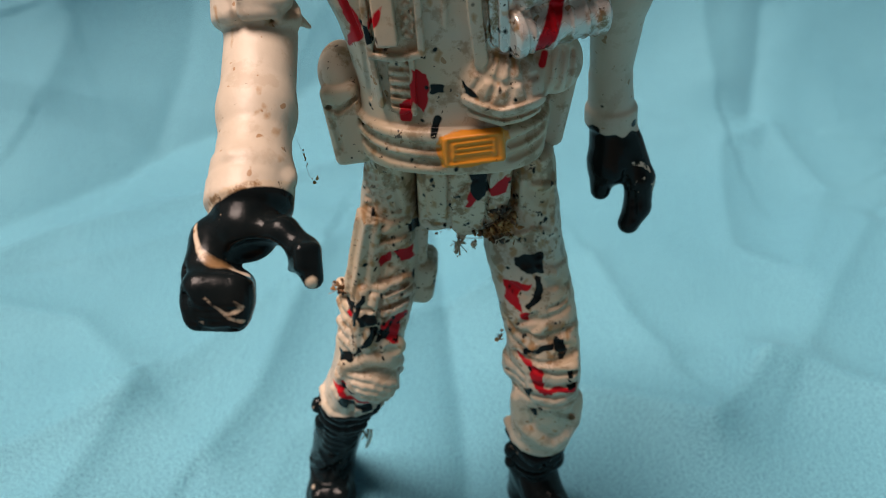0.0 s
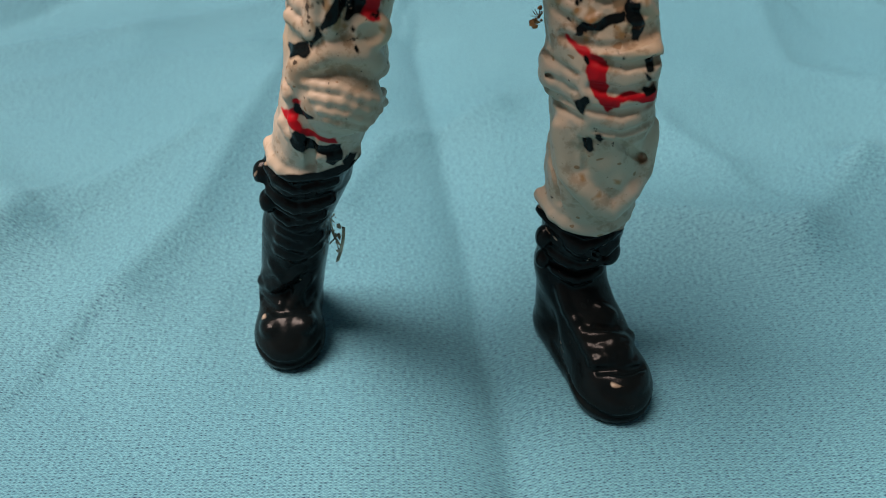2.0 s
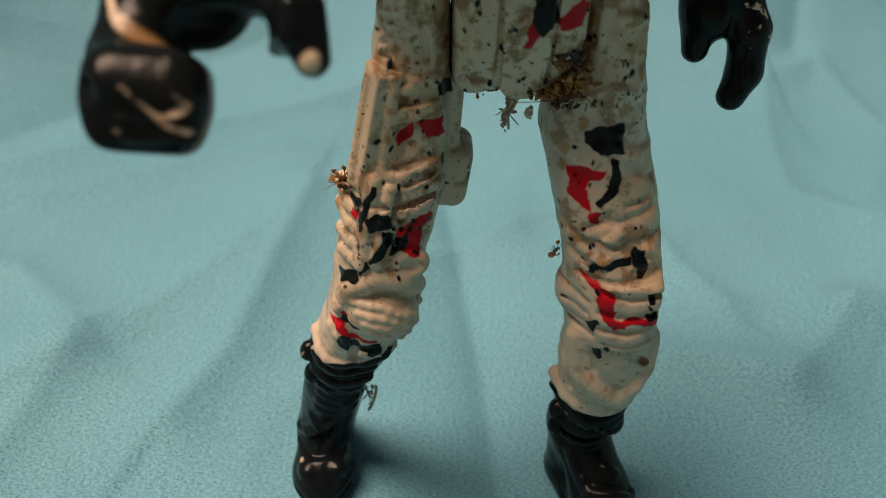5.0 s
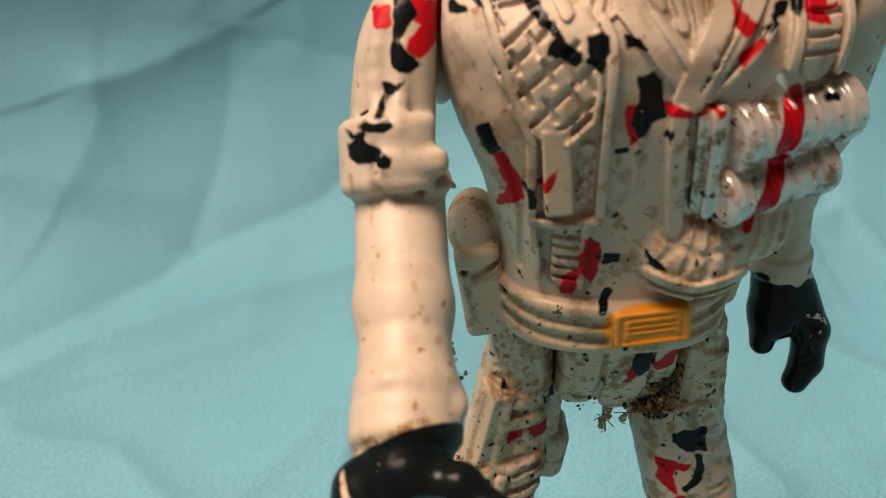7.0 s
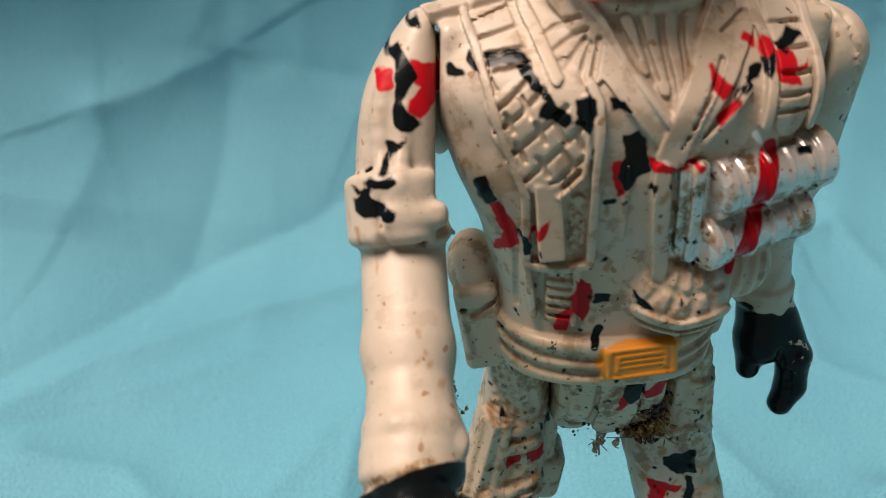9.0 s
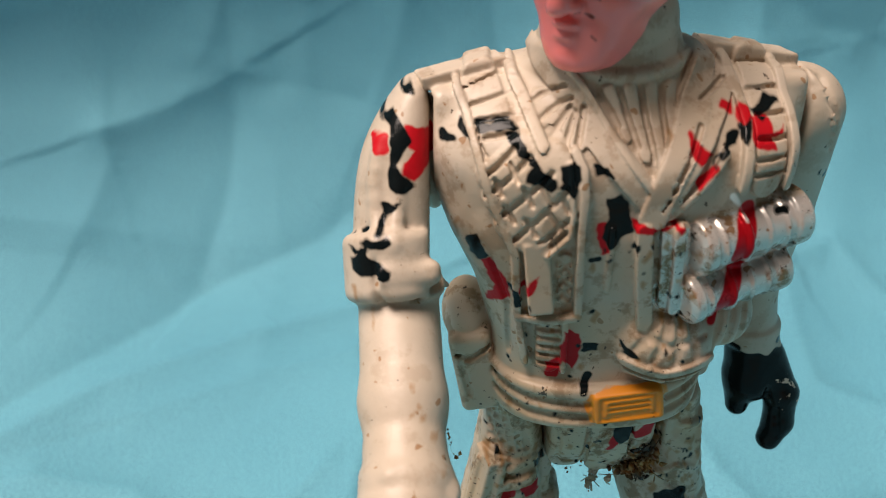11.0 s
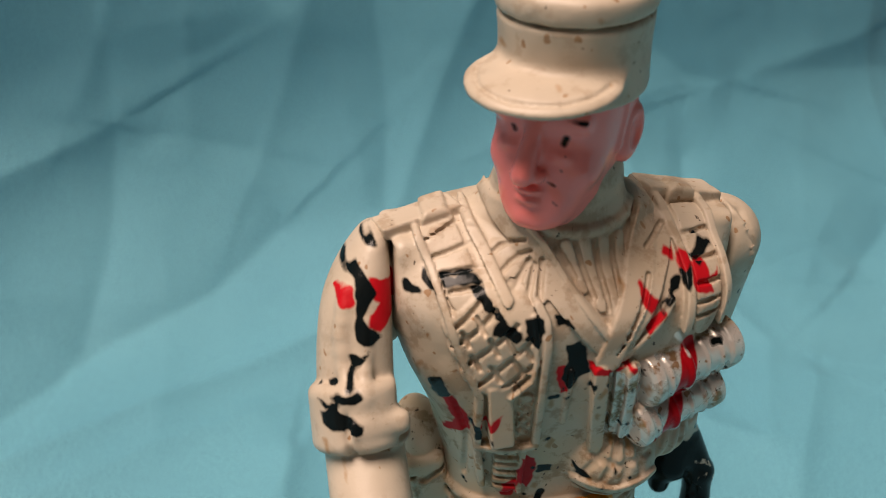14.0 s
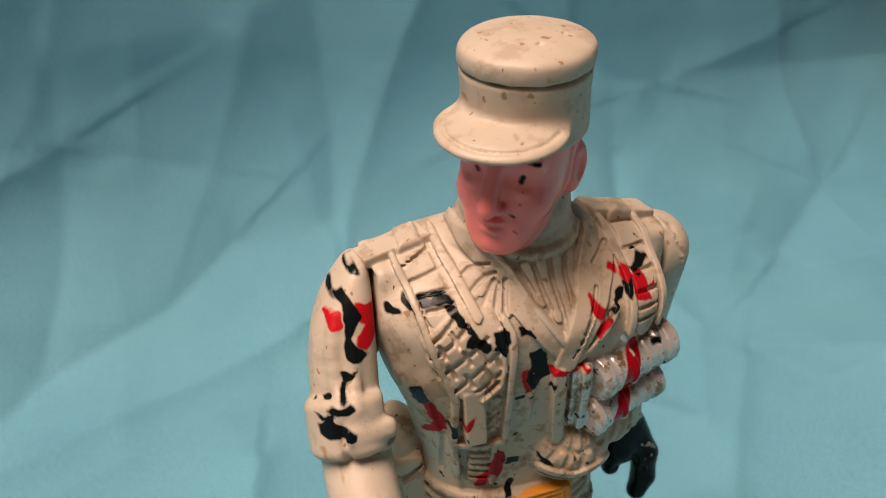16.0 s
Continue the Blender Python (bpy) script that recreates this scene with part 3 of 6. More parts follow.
def torso_vest(c):
    # round collar, pleated shirt under open lapels
    c.rib([(-3.8, 94.2), (-1.8, 93.5), (1.0, 93.3), (3.6, 93.4), (5.4, 93.7)], 0.5, 0.2, 0.3)
    for x, z, u, w in ((-0.6, 92.5, 0.6, 90.0), (0.8, 92.6, 1.7, 88.9), (2.3, 92.5, 2.8, 88.4), (3.8, 92.3, 3.6, 89.4)):
        c.strap([(x, z), (u, w)], 0.95, 0.3, 0.2)
    for x, z, u, w in ((-1.2, 92.5, 0.0, 90.3), (0.1, 92.6, 1.2, 89.2), (1.6, 92.6, 2.25, 88.5), (3.1, 92.5, 3.2, 88.7)):
        c.groove([(x, z), (u, w)], 0.2, -0.05, 0.15)
    c.strap([(-4.6, 93.8), (-2.8, 92.0), (-1.3, 89.9), (1.9, 86.1)], 2.0, 0.4, 0.12)
    c.strap([(-3.7, 94.4), (-2.2, 92.7), (-0.6, 90.2), (2.2, 86.5)], 0.45, 0.6, 0.1)
    c.strap([(6.7, 93.0), (5.0, 90.6), (3.3, 87.6), (2.3, 84.6)], 2.0, 0.6, 0.12)
    c.strap([(8.2, 92.1), (6.4, 90.3), (4.5, 87.6), (3.0, 84.8)], 1.2, 0.45, 0.1)
    c.groove([(6.0, 91.3), (8.0, 92.0)], 0.22, -0.4, 0.12).groove([(5.6, 90.2), (3.9, 87.4), (2.9, 85.2)], 0.2, -0.45, 0.12)
    c.strap([(7.2, 88.7), (5.8, 86.8), (3.6, 84.6)], 0.5, 0.45, 0.1)
    # fan of folds beside the collar
    c.strap([(-5.0, 91.2), (-3.4, 91.4), (-2.8, 90.0)], 1.7, 0.3, 0.15)
    for x, z, u, w in ((-5.7, 91.4, -3.3, 92.6), (-5.2, 90.7, -2.9, 91.9), (-4.8, 89.7, -3.1, 91.3), (-3.8, 89.2, -2.8, 91.1), (-2.9, 89.2, -2.2, 91.4)):
        c.groove([(x, z), (u, w)], 0.2, -0.26, 0.12)
    # shoulder straps with bars
    c.strap([(-9.2, 92.3), (-8.0, 89.7)], 2.6, 0.32, 0.15)
    c.strap([(10.8, 92.4), (10.6, 86.2)], 2.6, 0.32, 0.15)
    for x, z, u, w in ((-10.4, 91.7, -7.4, 92.5), (-10.0, 91.0, -7.0, 91.8), (-9.4, 90.4, -6.7, 90.9), (-9.0, 89.6, -6.5, 90.1)):
        c.groove([(x, z), (u, w)], 0.2, -0.3, 0.12)
    for x, z, u, w in ((9.5, 92.3, 12.0, 91.9), (9.7, 91.4, 12.1, 91.1), (9.8, 90.3, 12.0, 90.0), (9.7, 89.1, 11.8, 88.8), (9.6, 87.9, 11.7, 87.7), (9.5, 86.9, 11.6, 86.7)):
        c.groove([(x, z), (u, w)], 0.2, -0.3, 0.12)
    c.strap([(-10.9, 92.2), (-10.2, 90.7), (-9.6, 88.9), (-8.9, 86.4), (-8.0, 83.9), (-7.0, 81.4), (-6.7, 75.2), (-6.0, 70.0)], 0.6, 0.55, 0.1)
    c.strap([(-6.9, 92.7), (-6.2, 91.6), (-5.2, 89.6)], 0.85, 0.65, 0.1)
    c.strap([(8.5, 92.9), (8.8, 91.5), (8.9, 90.0), (8.5, 86.2)], 0.75, 0.6, 0.1)
    c.strap([(12.4, 92.2), (12.4, 90.6), (12.5, 88.0), (12.3, 85.4)], 0.75, 0.6, 0.1)
    # quilted pouch over the ribs: a pad with slanting seams and short cross seams
    for x, z, u, w in ((-8.6, 87.4, -6.4, 89.0), (-8.2, 85.8, -4.4, 88.6), (-7.4, 83.8, -3.4, 87.4), (-6.2, 82.8, -3.0, 86.0)):
        c.strap([(x, z), (u, w)], 2.3, 0.42, 0.25)
    for x, z, u, w in ((-9.1, 87.4, -7.0, 89.3), (-9.0, 86.0, -6.0, 88.9), (-8.4, 84.2, -4.6, 88.0), (-7.5, 82.3, -3.3, 87.1), (-5.9, 82.0, -2.9, 85.1)):
        c.groove([(x, z), (u, w)], 0.19, -0.4, 0.12)
    for x, z, u, w in ((-8.4, 87.3, -7.9, 86.2), (-7.4, 88.4, -6.9, 87.3), (-7.7, 85.4, -7.1, 84.2), (-6.5, 86.9, -5.9, 85.6), (-6.3, 84.5, -5.6, 83.2), (-5.4, 87.2, -4.7, 85.9), (-4.7, 85.0, -4.0, 83.9), (-4.0, 86.4, -3.4, 85.2)):
        c.groove([(x, z), (u, w)], 0.17, -0.4, 0.12)
    c.strap([(-3.4, 88.6), (-3.1, 85.1), (-3.3, 83.3), (-4.8, 81.6)], 0.35, 0.6, 0.1)
    c.strap([(-3.0, 89.2), (-2.5, 88.2), (-2.4, 86.4), (-2.5, 83.2), (-2.4, 79.9), (-2.2, 75.5), (-4.4, 74.9), (-6.6, 75.0)], 0.62, 0.6, 0.1)
    y = c.front(-5.3, 79.5)[1]
    c.add(block((-5.3, y - 0.1, 79.5), (0.95, 0.95, 3.15), 0.2, turned(0, -5, 0)), 0.12)
    c.strap([(-3.5, 81.2), (-3.3, 77.2)], 1.1, 0.25, 0.12)
    for z in (81.2, 79.8, 78.4):
        c.groove([(-4.0, z), (-2.9, z - 1.3)], 0.14, -0.22, 0.12).groove([(-2.9, z), (-4.0, z - 1.3)], 0.14, -0.22, 0.12)
    # middle strap and the ladder of loops under the pouch
    c.strap([(1.8, 83.8), (2.3, 79.0), (2.9, 74.8)], 1.2, 0.75, 0.1)
    c.strap([(3.5, 83.6), (3.9, 79.2), (4.2, 76.6)], 1.0, 0.5, 0.1)
    c.strap([(-0.3, 83.6), (-0.2, 78.0)], 0.5, 0.2, 0.1)
    c.strap([(-3.1, 74.8), (-3.0, 69.6)], 0.55, 0.5, 0.1)
    c.strap([(-4.3, 74.0), (-4.2, 70.2)], 1.9, 0.4, 0.2)
    for n in range(5):
        c.groove([(-5.2, 74.0 - 0.95 * n), (-3.4, 74.0 - 0.95 * n)], 0.17, -0.38, 0.14)
    c.groove([(-8.8, 80.2), (-7.4, 75.6), (-7.2, 70.0)], 0.25)


BARRELS = (((5.3, -4.8, 81.7), (14.2, -1.2, 82.4), 2.05), ((5.1, -5.0, 77.4), (13.3, -1.8, 78.6), 1.85))


def torso_kit(c):
    # belt
    c.add(loft([(63.1, 0.5, 3.2, 9.1, 6.9), (68.0, 0.5, 3.2, 9.5, 7.4)], 2.6, 0.7), 0.25)
    c.freeze()
    for z in (66.4, 64.8):
        c.groove([(-8.6, z + 0.5), (-5.5, z), (-0.9, z - 0.2)], 0.42, 0.0, 0.3)
        c.groove([(5.9, z), (9.2, z + 0.6)], 0.42, 0.0, 0.3)
    x, y, z = c.front(2.4, 66.4)
    c.add(block((2.4, y + 0.05, 66.4), (2.85, 0.7, 1.55), 0.35, turned(0, -7, 0)), 0.25)
    c.freeze()
    c.groove([(0.2, 67.2), (4.5, 67.8), (4.7, 65.8), (0.3, 65.1), (0.2, 67.2)], 0.16, 0.0, 0.12)
    for n in range(3):
        c.groove([(0.9, 66.7 - 0.55 * n), (4.0, 67.15 - 0.55 * n)], 0.17, 0.0, 0.12)
    # holster and pouch at the hips
    c.add(egg((-10.5, 4.4, 70.4), (2.2, 3.5, 2.8)), 0.5)
    c.add(block((-9.9, 3.3, 66.2), (1.8, 3.1, 4.2), 0.7, turned(0, -8, 0)), 0.2)
    c.freeze()
    c.groove([(-12.2, 68.6), (-10.4, 68.0), (-8.6, 69.4)], 0.28)
    c.groove([(-11.2, 68.0), (-10.4, 64.0)], 0.22)
    c.add(block((10.6, 6.2, 66.4), (1.6, 2.6, 4.2), 1.0, turned(0, 8, 0)), 0.4)
    # binoculars with ringed barrels
    for p, q, r in BARRELS:
        p, q = np.array(p), np.array(q)
        d = q - p
        c.add(barrel(p, q, r, 0.45), 0.4)
        for f, w, big in ((0.02, 0.10, 0.25), (0.17, 0.03, 0.2), (0.36, 0.05, 0.28), (0.56, 0.03, 0.2), (0.72, 0.03, 0.2), (0.82, 0.14, 0.3)):
            c.add(barrel(p + d * f, p + d * (f + w), r + big, 0.2), 0.15)
    c.add(cone((8.2, -2.9, 80.0), (11.6, -1.4, 80.8), 1.6), 0.4)
    c.strap([(4.4, 83.6), (4.8, 80.0), (5.0, 76.4)], 1.3, 0.5)
    # canteen in a gathered cover
    c.add(egg((5.0, -2.9, 72.2), (4.0, 2.6, 3.4)), 0.5)
    c.add(egg((9.4, -1.6, 73.8), (2.6, 2.4, 3.0)), 0.5)
    c.freeze()
    for x, z, u, w in ((2.2, 72.4, 3.8, 74.8), (3.6, 71.6, 4.8, 75.2), (5.4, 71.6, 5.6, 75.2), (7.0, 72.0, 6.4, 74.8), (2.6, 74.0, 5.0, 73.0), (5.0, 73.2, 7.6, 73.6)):
        c.groove([(x, z), (u, w)], 0.22, 0.04, 0.3)
    c.strap([(1.6, 71.2), (4.6, 70.5), (8.2, 71.4)], 0.9, 0.35).strap([(2.2, 69.6), (5.0, 69.0), (8.0, 69.8)], 0.9, 0.3)
    for x in (8.6, 9.6, 10.6):
        c.groove([(x, 72.0), (x + 0.2, 75.4)], 0.24)


def pelvis():
    """A pleated flap between the legs, its panels set one before the other."""
    c = Clay((-5, -3, 50), (9, 12, 64), 0.16)
    c.add(loft([(53.0, 1.5, 5.8, 4.8, 3.4), (58, 1.6, 5.0, 4.9, 5.2), (63, 1.6, 4.5, 5.0, 5.4)], 4.5, 0.5))
    c.cut(block((-3.55, 1, 57), (0.3, 5, 8), 0.1), 0.15)
    c.freeze()
    c.strap([(-1.55, 63.5), (-1.6, 54.4)], 3.0, 0.22, 0.1).strap([(2.0, 63.5), (2.0, 54.3)], 3.5, 0.5, 0.1).strap([(5.3, 63.5), (5.1, 54.4)], 2.3, 0.25, 0.1)
    c.freeze()
    c.groove([(0.15, 63.4), (0.2, 53.2)], 0.2, 0.0, 0.1).groove([(3.9, 63.4), (3.8, 53.4)], 0.2, 0.0, 0.1).groove([(-2.4, 62.8), (-2.3, 54.0)], 0.14, 0.0, 0.15)
    c.groove([(4.2, 58.6), (5.6, 57.0)], 0.25).groove([(1.0, 60.0), (2.8, 61.4)], 0.18).groove([(-2.6, 54.6), (0.0, 54.2)], 0.2)
    return c.uneven(0.05, 1.4)


def boot(c, toe, heel, ankle, wide):
    """A laced boot, from the points of its toe and heel on the ground and its ankle."""
    toe, heel, ankle = np.array((*toe, 0.0)), np.array((*heel, 0.0)), np.array(ankle)
    d = (toe - heel) / np.linalg.norm(toe - heel)
    yaw = math.degrees(math.atan2(-d[0], d[1]))
    n = np.linalg.norm(toe - heel)
    up = np.array((0, 0, 1.0))
    c.add(egg(toe - d * 4.2 + up * 2.2, (wide, 4.4, 3.4), turned(0, 0, yaw)), 0.5)
    c.add(cone(toe - d * 4.6 + up * 3.0, toe - d * 8.5 + up * 5.0, wide - 0.5, wide - 0.7), 1.2)
    c.add(cone(toe - d * 8.5 + up * 5.0, ankle, wide - 0.7, 3.1), 1.4)
    c.add(cone(heel + d * 3.3 + up * 2.6, ankle, 3.2, 3.2), 1.2)
    c.add(cone(heel + d * 3.2 + up * 1.4, toe - d * 4.2 + up * 1.4, 3.1, wide - 0.3), 1.0)
    c.cut(block((toe + heel) / 2 - up * 3, (14, 18, 3.0), 0.1), 0.5)
    return c


def leather(c, ribs, grooves):
    """Bent-leather folds and pressed lines of a boot: places (x, z) with the thickness first."""
    c.freeze()
    for r, *pts in ribs:
        c.rib(pts, r + 0.1, 0.22, 0.6)
    for r, *pts in grooves:
        c.groove(pts, r, 0.05, 0.4)


def wrinkles(c, seed, count, x0, x1, z0, z1, lean):
    """Short moulded folds, scattered over the cloth of a trouser leg; lean is how far x shifts from z0 to z1."""
    rng = random.Random(seed)
    c.freeze()
    for n in range(count):
        f = rng.random()
        x, z = rng.uniform(x0, x1) + lean * f, z0 + (z1 - z0) * f
        w, tilt = rng.uniform(0.8, 2.4), rng.uniform(-0.9, 0.9)
        pts = [(x - w / 2, z - tilt * w / 2), (x, z + rng.uniform(-0.3, 0.3)), (x + w / 2, z + tilt * w / 2)]
        if n % 2:
            c.groove(pts, rng.uniform(0.22, 0.38), 0.0, 0.2)
        else:
            c.line(pts, rng.uniform(0.35, 0.55), 0.12, 0.2)


def leg_right():
    c = Clay((-25, -5, -1), (-1, 22, 65), 0.19)
    c.add(loft([(22, -13.5, 6.4, 3.5, 4.1), (24, -13.1, 5.8, 3.7, 4.3), (28, -11.6, 4.6, 4.1, 4.6), (32, -10.4, 3.6, 3.95, 4.5), (36, -9.6, 3.8, 4.0, 4.5),
                (44, -8.0, 4.8, 4.3, 4.6), (50, -6.9, 5.6, 3.6, 4.3), (55, -6.4, 6.0, 3.2, 4.3), (63, -5.9, 5.0, 2.5, 4.6)], 2.4, 1.0, 3.0))
    c.uneven(0.10, 1.9, 0.7).uneven(0.04, 0.7, 1.1)
    # pouch on the inner thigh, sheath with its tool on the outer one
    c.add(block((-3.7, 6.4, 44.2), (2.2, 2.6, 3.1), 1.3, turned(0, 8, 0)), 0.3)
    c.add(block((-3.8, 6.4, 50.2), (1.5, 2.2, 3.4), 0.7, turned(0, 4, 0)), 0.3)
    c.add(block((-9.0, 2.4, 49.8), (1.5, 1.6, 5.2), 0.15, turned(4, 11, 22)), 0.1)
    c.freeze()
    c.rib([(-9.5, 54.4), (-10.5, 49.6), (-11.3, 45.2)], 0.5, 0.2).rib([(-7.6, 54.6), (-8.2, 50.4), (-9.0, 45.8)], 0.5, 0.1)
    c.rib([(-9.4, 46.0), (-10.0, 42.0), (-10.7, 38.4)], 0.85, -0.1).rib([(-8.2, 45.4), (-8.9, 42.0), (-9.6, 38.6)], 0.7, -0.1)
    c.groove([(-8.8, 46.0), (-10.1, 38.6)], 0.3).groove([(-6.8, 54.0), (-7.6, 46.0), (-8.0, 40.0)], 0.35)
    for n in range(4):
        c.line([(-12.6 + 0.1 * n, 43.6 - 1.5 * n), (-10.5, 42.6 - 1.5 * n)], 0.72, 0.1, 0.15)
    # netting on the hip, loops on the thigh
    for n in range(5):
        c.groove([(-8.7, 59.6 - 0.95 * n), (-5.6, 60.9 - 0.95 * n)], 0.31, 0.02, 0.1)
        c.groove([(-8.9 + 0.8 * n, 60.9), (-8.0 + 0.72 * n, 55.9)], 0.31, 0.02, 0.1)
    c.rib([(-6.8, 53.6), (-4.4, 54.2)], 0.5).rib([(-6.9, 44.8), (-4.2, 45.4)], 0.55)
    c.strap([(-7.0, 46.0), (-4.6, 46.8)], 1.7, 0.4, 0.12).strap([(-7.2, 51.6), (-4.6, 52.0)], 1.2, 0.4, 0.12).strap([(-7.2, 43.4), (-4.8, 43.8)], 1.0, 0.35, 0.12)
    c.groove([(-6.8, 46.0), (-5.9, 46.3)], 0.45, -0.3).groove([(-5.4, 46.4), (-4.8, 46.6)], 0.45, -0.3)
    c.groove([(-7.0, 46.4), (-4.4, 47.2)], 0.2).groove([(-7.2, 43.8), (-4.8, 44.2)], 0.3)
    x, y, z = c.front(-6.7, 38.2)
    c.add(egg((-6.7, y + 0.2, 38.2), (1.75, 1.2, 1.55)), 0.35).cut(egg((-6.5, y - 1.0, 38.2), (1.1, 0.7, 0.95)), 0.25)
    c.add(egg((-6.7, 5.0, 34.4), (1.2, 1.9, 2.2)), 0.4)
    wrinkles(c, 11, 8, -9.6, -6.8, 39.6, 54.6, 1.8)
    c.cut(block((-3.15, 1, 60), (0.28, 5, 6.2), 0.1), 0.15)
    # knee pad
    c.freeze()
    c.line([(-12.8, 33.2), (-11.9, 35.6), (-9.6, 36.9), (-7.2, 36.4), (-6.3, 34.8)], 1.0, 0.35, 0.5)
    c.add(egg((-9.3, 0.4, 32.6), (3.4, 2.3, 3.0), turned(0, 12, 6)), 0.35)
    c.freeze()
    for n in range(4):
        c.line([(-11.6 + 0.5 * n, 34.6 - 0.9 * n), (-9.2 + 0.3 * n, 34.4 - 1.05 * n), (-6.4 + 0.1 * n, 32.8 - 0.95 * n)], 0.42, 0.08, 0.25)
    c.groove([(-13.4, 34.6), (-12.2, 31.2), (-11.6, 29.6)], 0.3, 0.0, 0.3)
    c.rib([(-14.0, 30.4), (-12.4, 27.8), (-9.6, 27.4)], 0.6, 0.2).rib([(-13.0, 31.0), (-12.0, 26.2)], 0.6, 0.2)
    c.groove([(-11.9, 29.0), (-12.4, 25.4)], 0.4, 0.0, 0.3)
    c.line([(-16.2, 26.2), (-14.0, 25.2), (-10.4, 25.6), (-8.8, 26.6)], 0.7, 0.35, 0.4)
    c.add(cone((-13.3, 6.2, 23.4), (-15.1, 8.2, 16.5), 4.0, 2.8), 0.3)
    c.freeze()
    c.rib([(-16.4, 24.6), (-14.0, 23.4), (-10.6, 24.2)], 0.55, 0.1)
    c.rib([(-16.6, 22.0), (-14.4, 20.6), (-11.4, 21.6)], 0.75, 0.05).rib([(-17.0, 19.6), (-15.4, 18.2), (-12.4, 19.2)], 0.6, 0.1).rib([(-16.8, 20.6), (-13.6, 18.9)], 0.4, 0.05).rib([(-16.8, 16.4), (-14.6, 15.4)], 0.45, 0.15)
    c.add(egg((-17.2, 4.8, 20.4), (0.8, 1.0, 1.2)), 0.25).add(egg((-17.3, 5.0, 23.2), (0.9, 1.0, 1.3)), 0.25).cut(egg((-17.6, 4.2, 22.2), (0.5, 1.2, 0.5)), 0.2)
    boot(c, (-17.35, 2.6), (-18.2, 17.0), (-15.7, 9.4, 14.6), 3.6)
    c.add(egg((-19.0, 5.3, 4.6), (1.2, 1.5, 1.0)), 0.5).add(egg((-15.7, 5.6, 4.7), (1.2, 1.5, 1.0)), 0.5)
    leather(c, ((0.5, (-20.2, 7.2), (-18.9, 7.6), (-17.4, 8.7)), (0.45, (-16.4, 6.5), (-16.0, 7.6), (-15.2, 8.6)), (0.4, (-18.3, 11.0), (-17.5, 9.2)), (0.35, (-18.6, 9.8), (-19.6, 8.6)), (0.4, (-15.6, 10.6), (-16.6, 9.4)),
                (0.5, (-17.2, 13.4), (-15.6, 12.8), (-13.6, 13.6)), (0.4, (-16.9, 15.0), (-15.0, 14.2), (-13.2, 15.2))),
            ((0.32, (-20.6, 5.4), (-19.2, 5.9), (-17.6, 6.0), (-16.2, 5.9), (-14.6, 5.4)), (0.28, (-17.6, 6.2), (-17.2, 7.4)), (0.2, (-20.9, 2.4), (-18.8, 1.7), (-16.2, 1.7), (-14.2, 2.4)), (0.25, (-17.5, 18.0), (-15.0, 17.2), (-12.4, 18.0))))
    return c


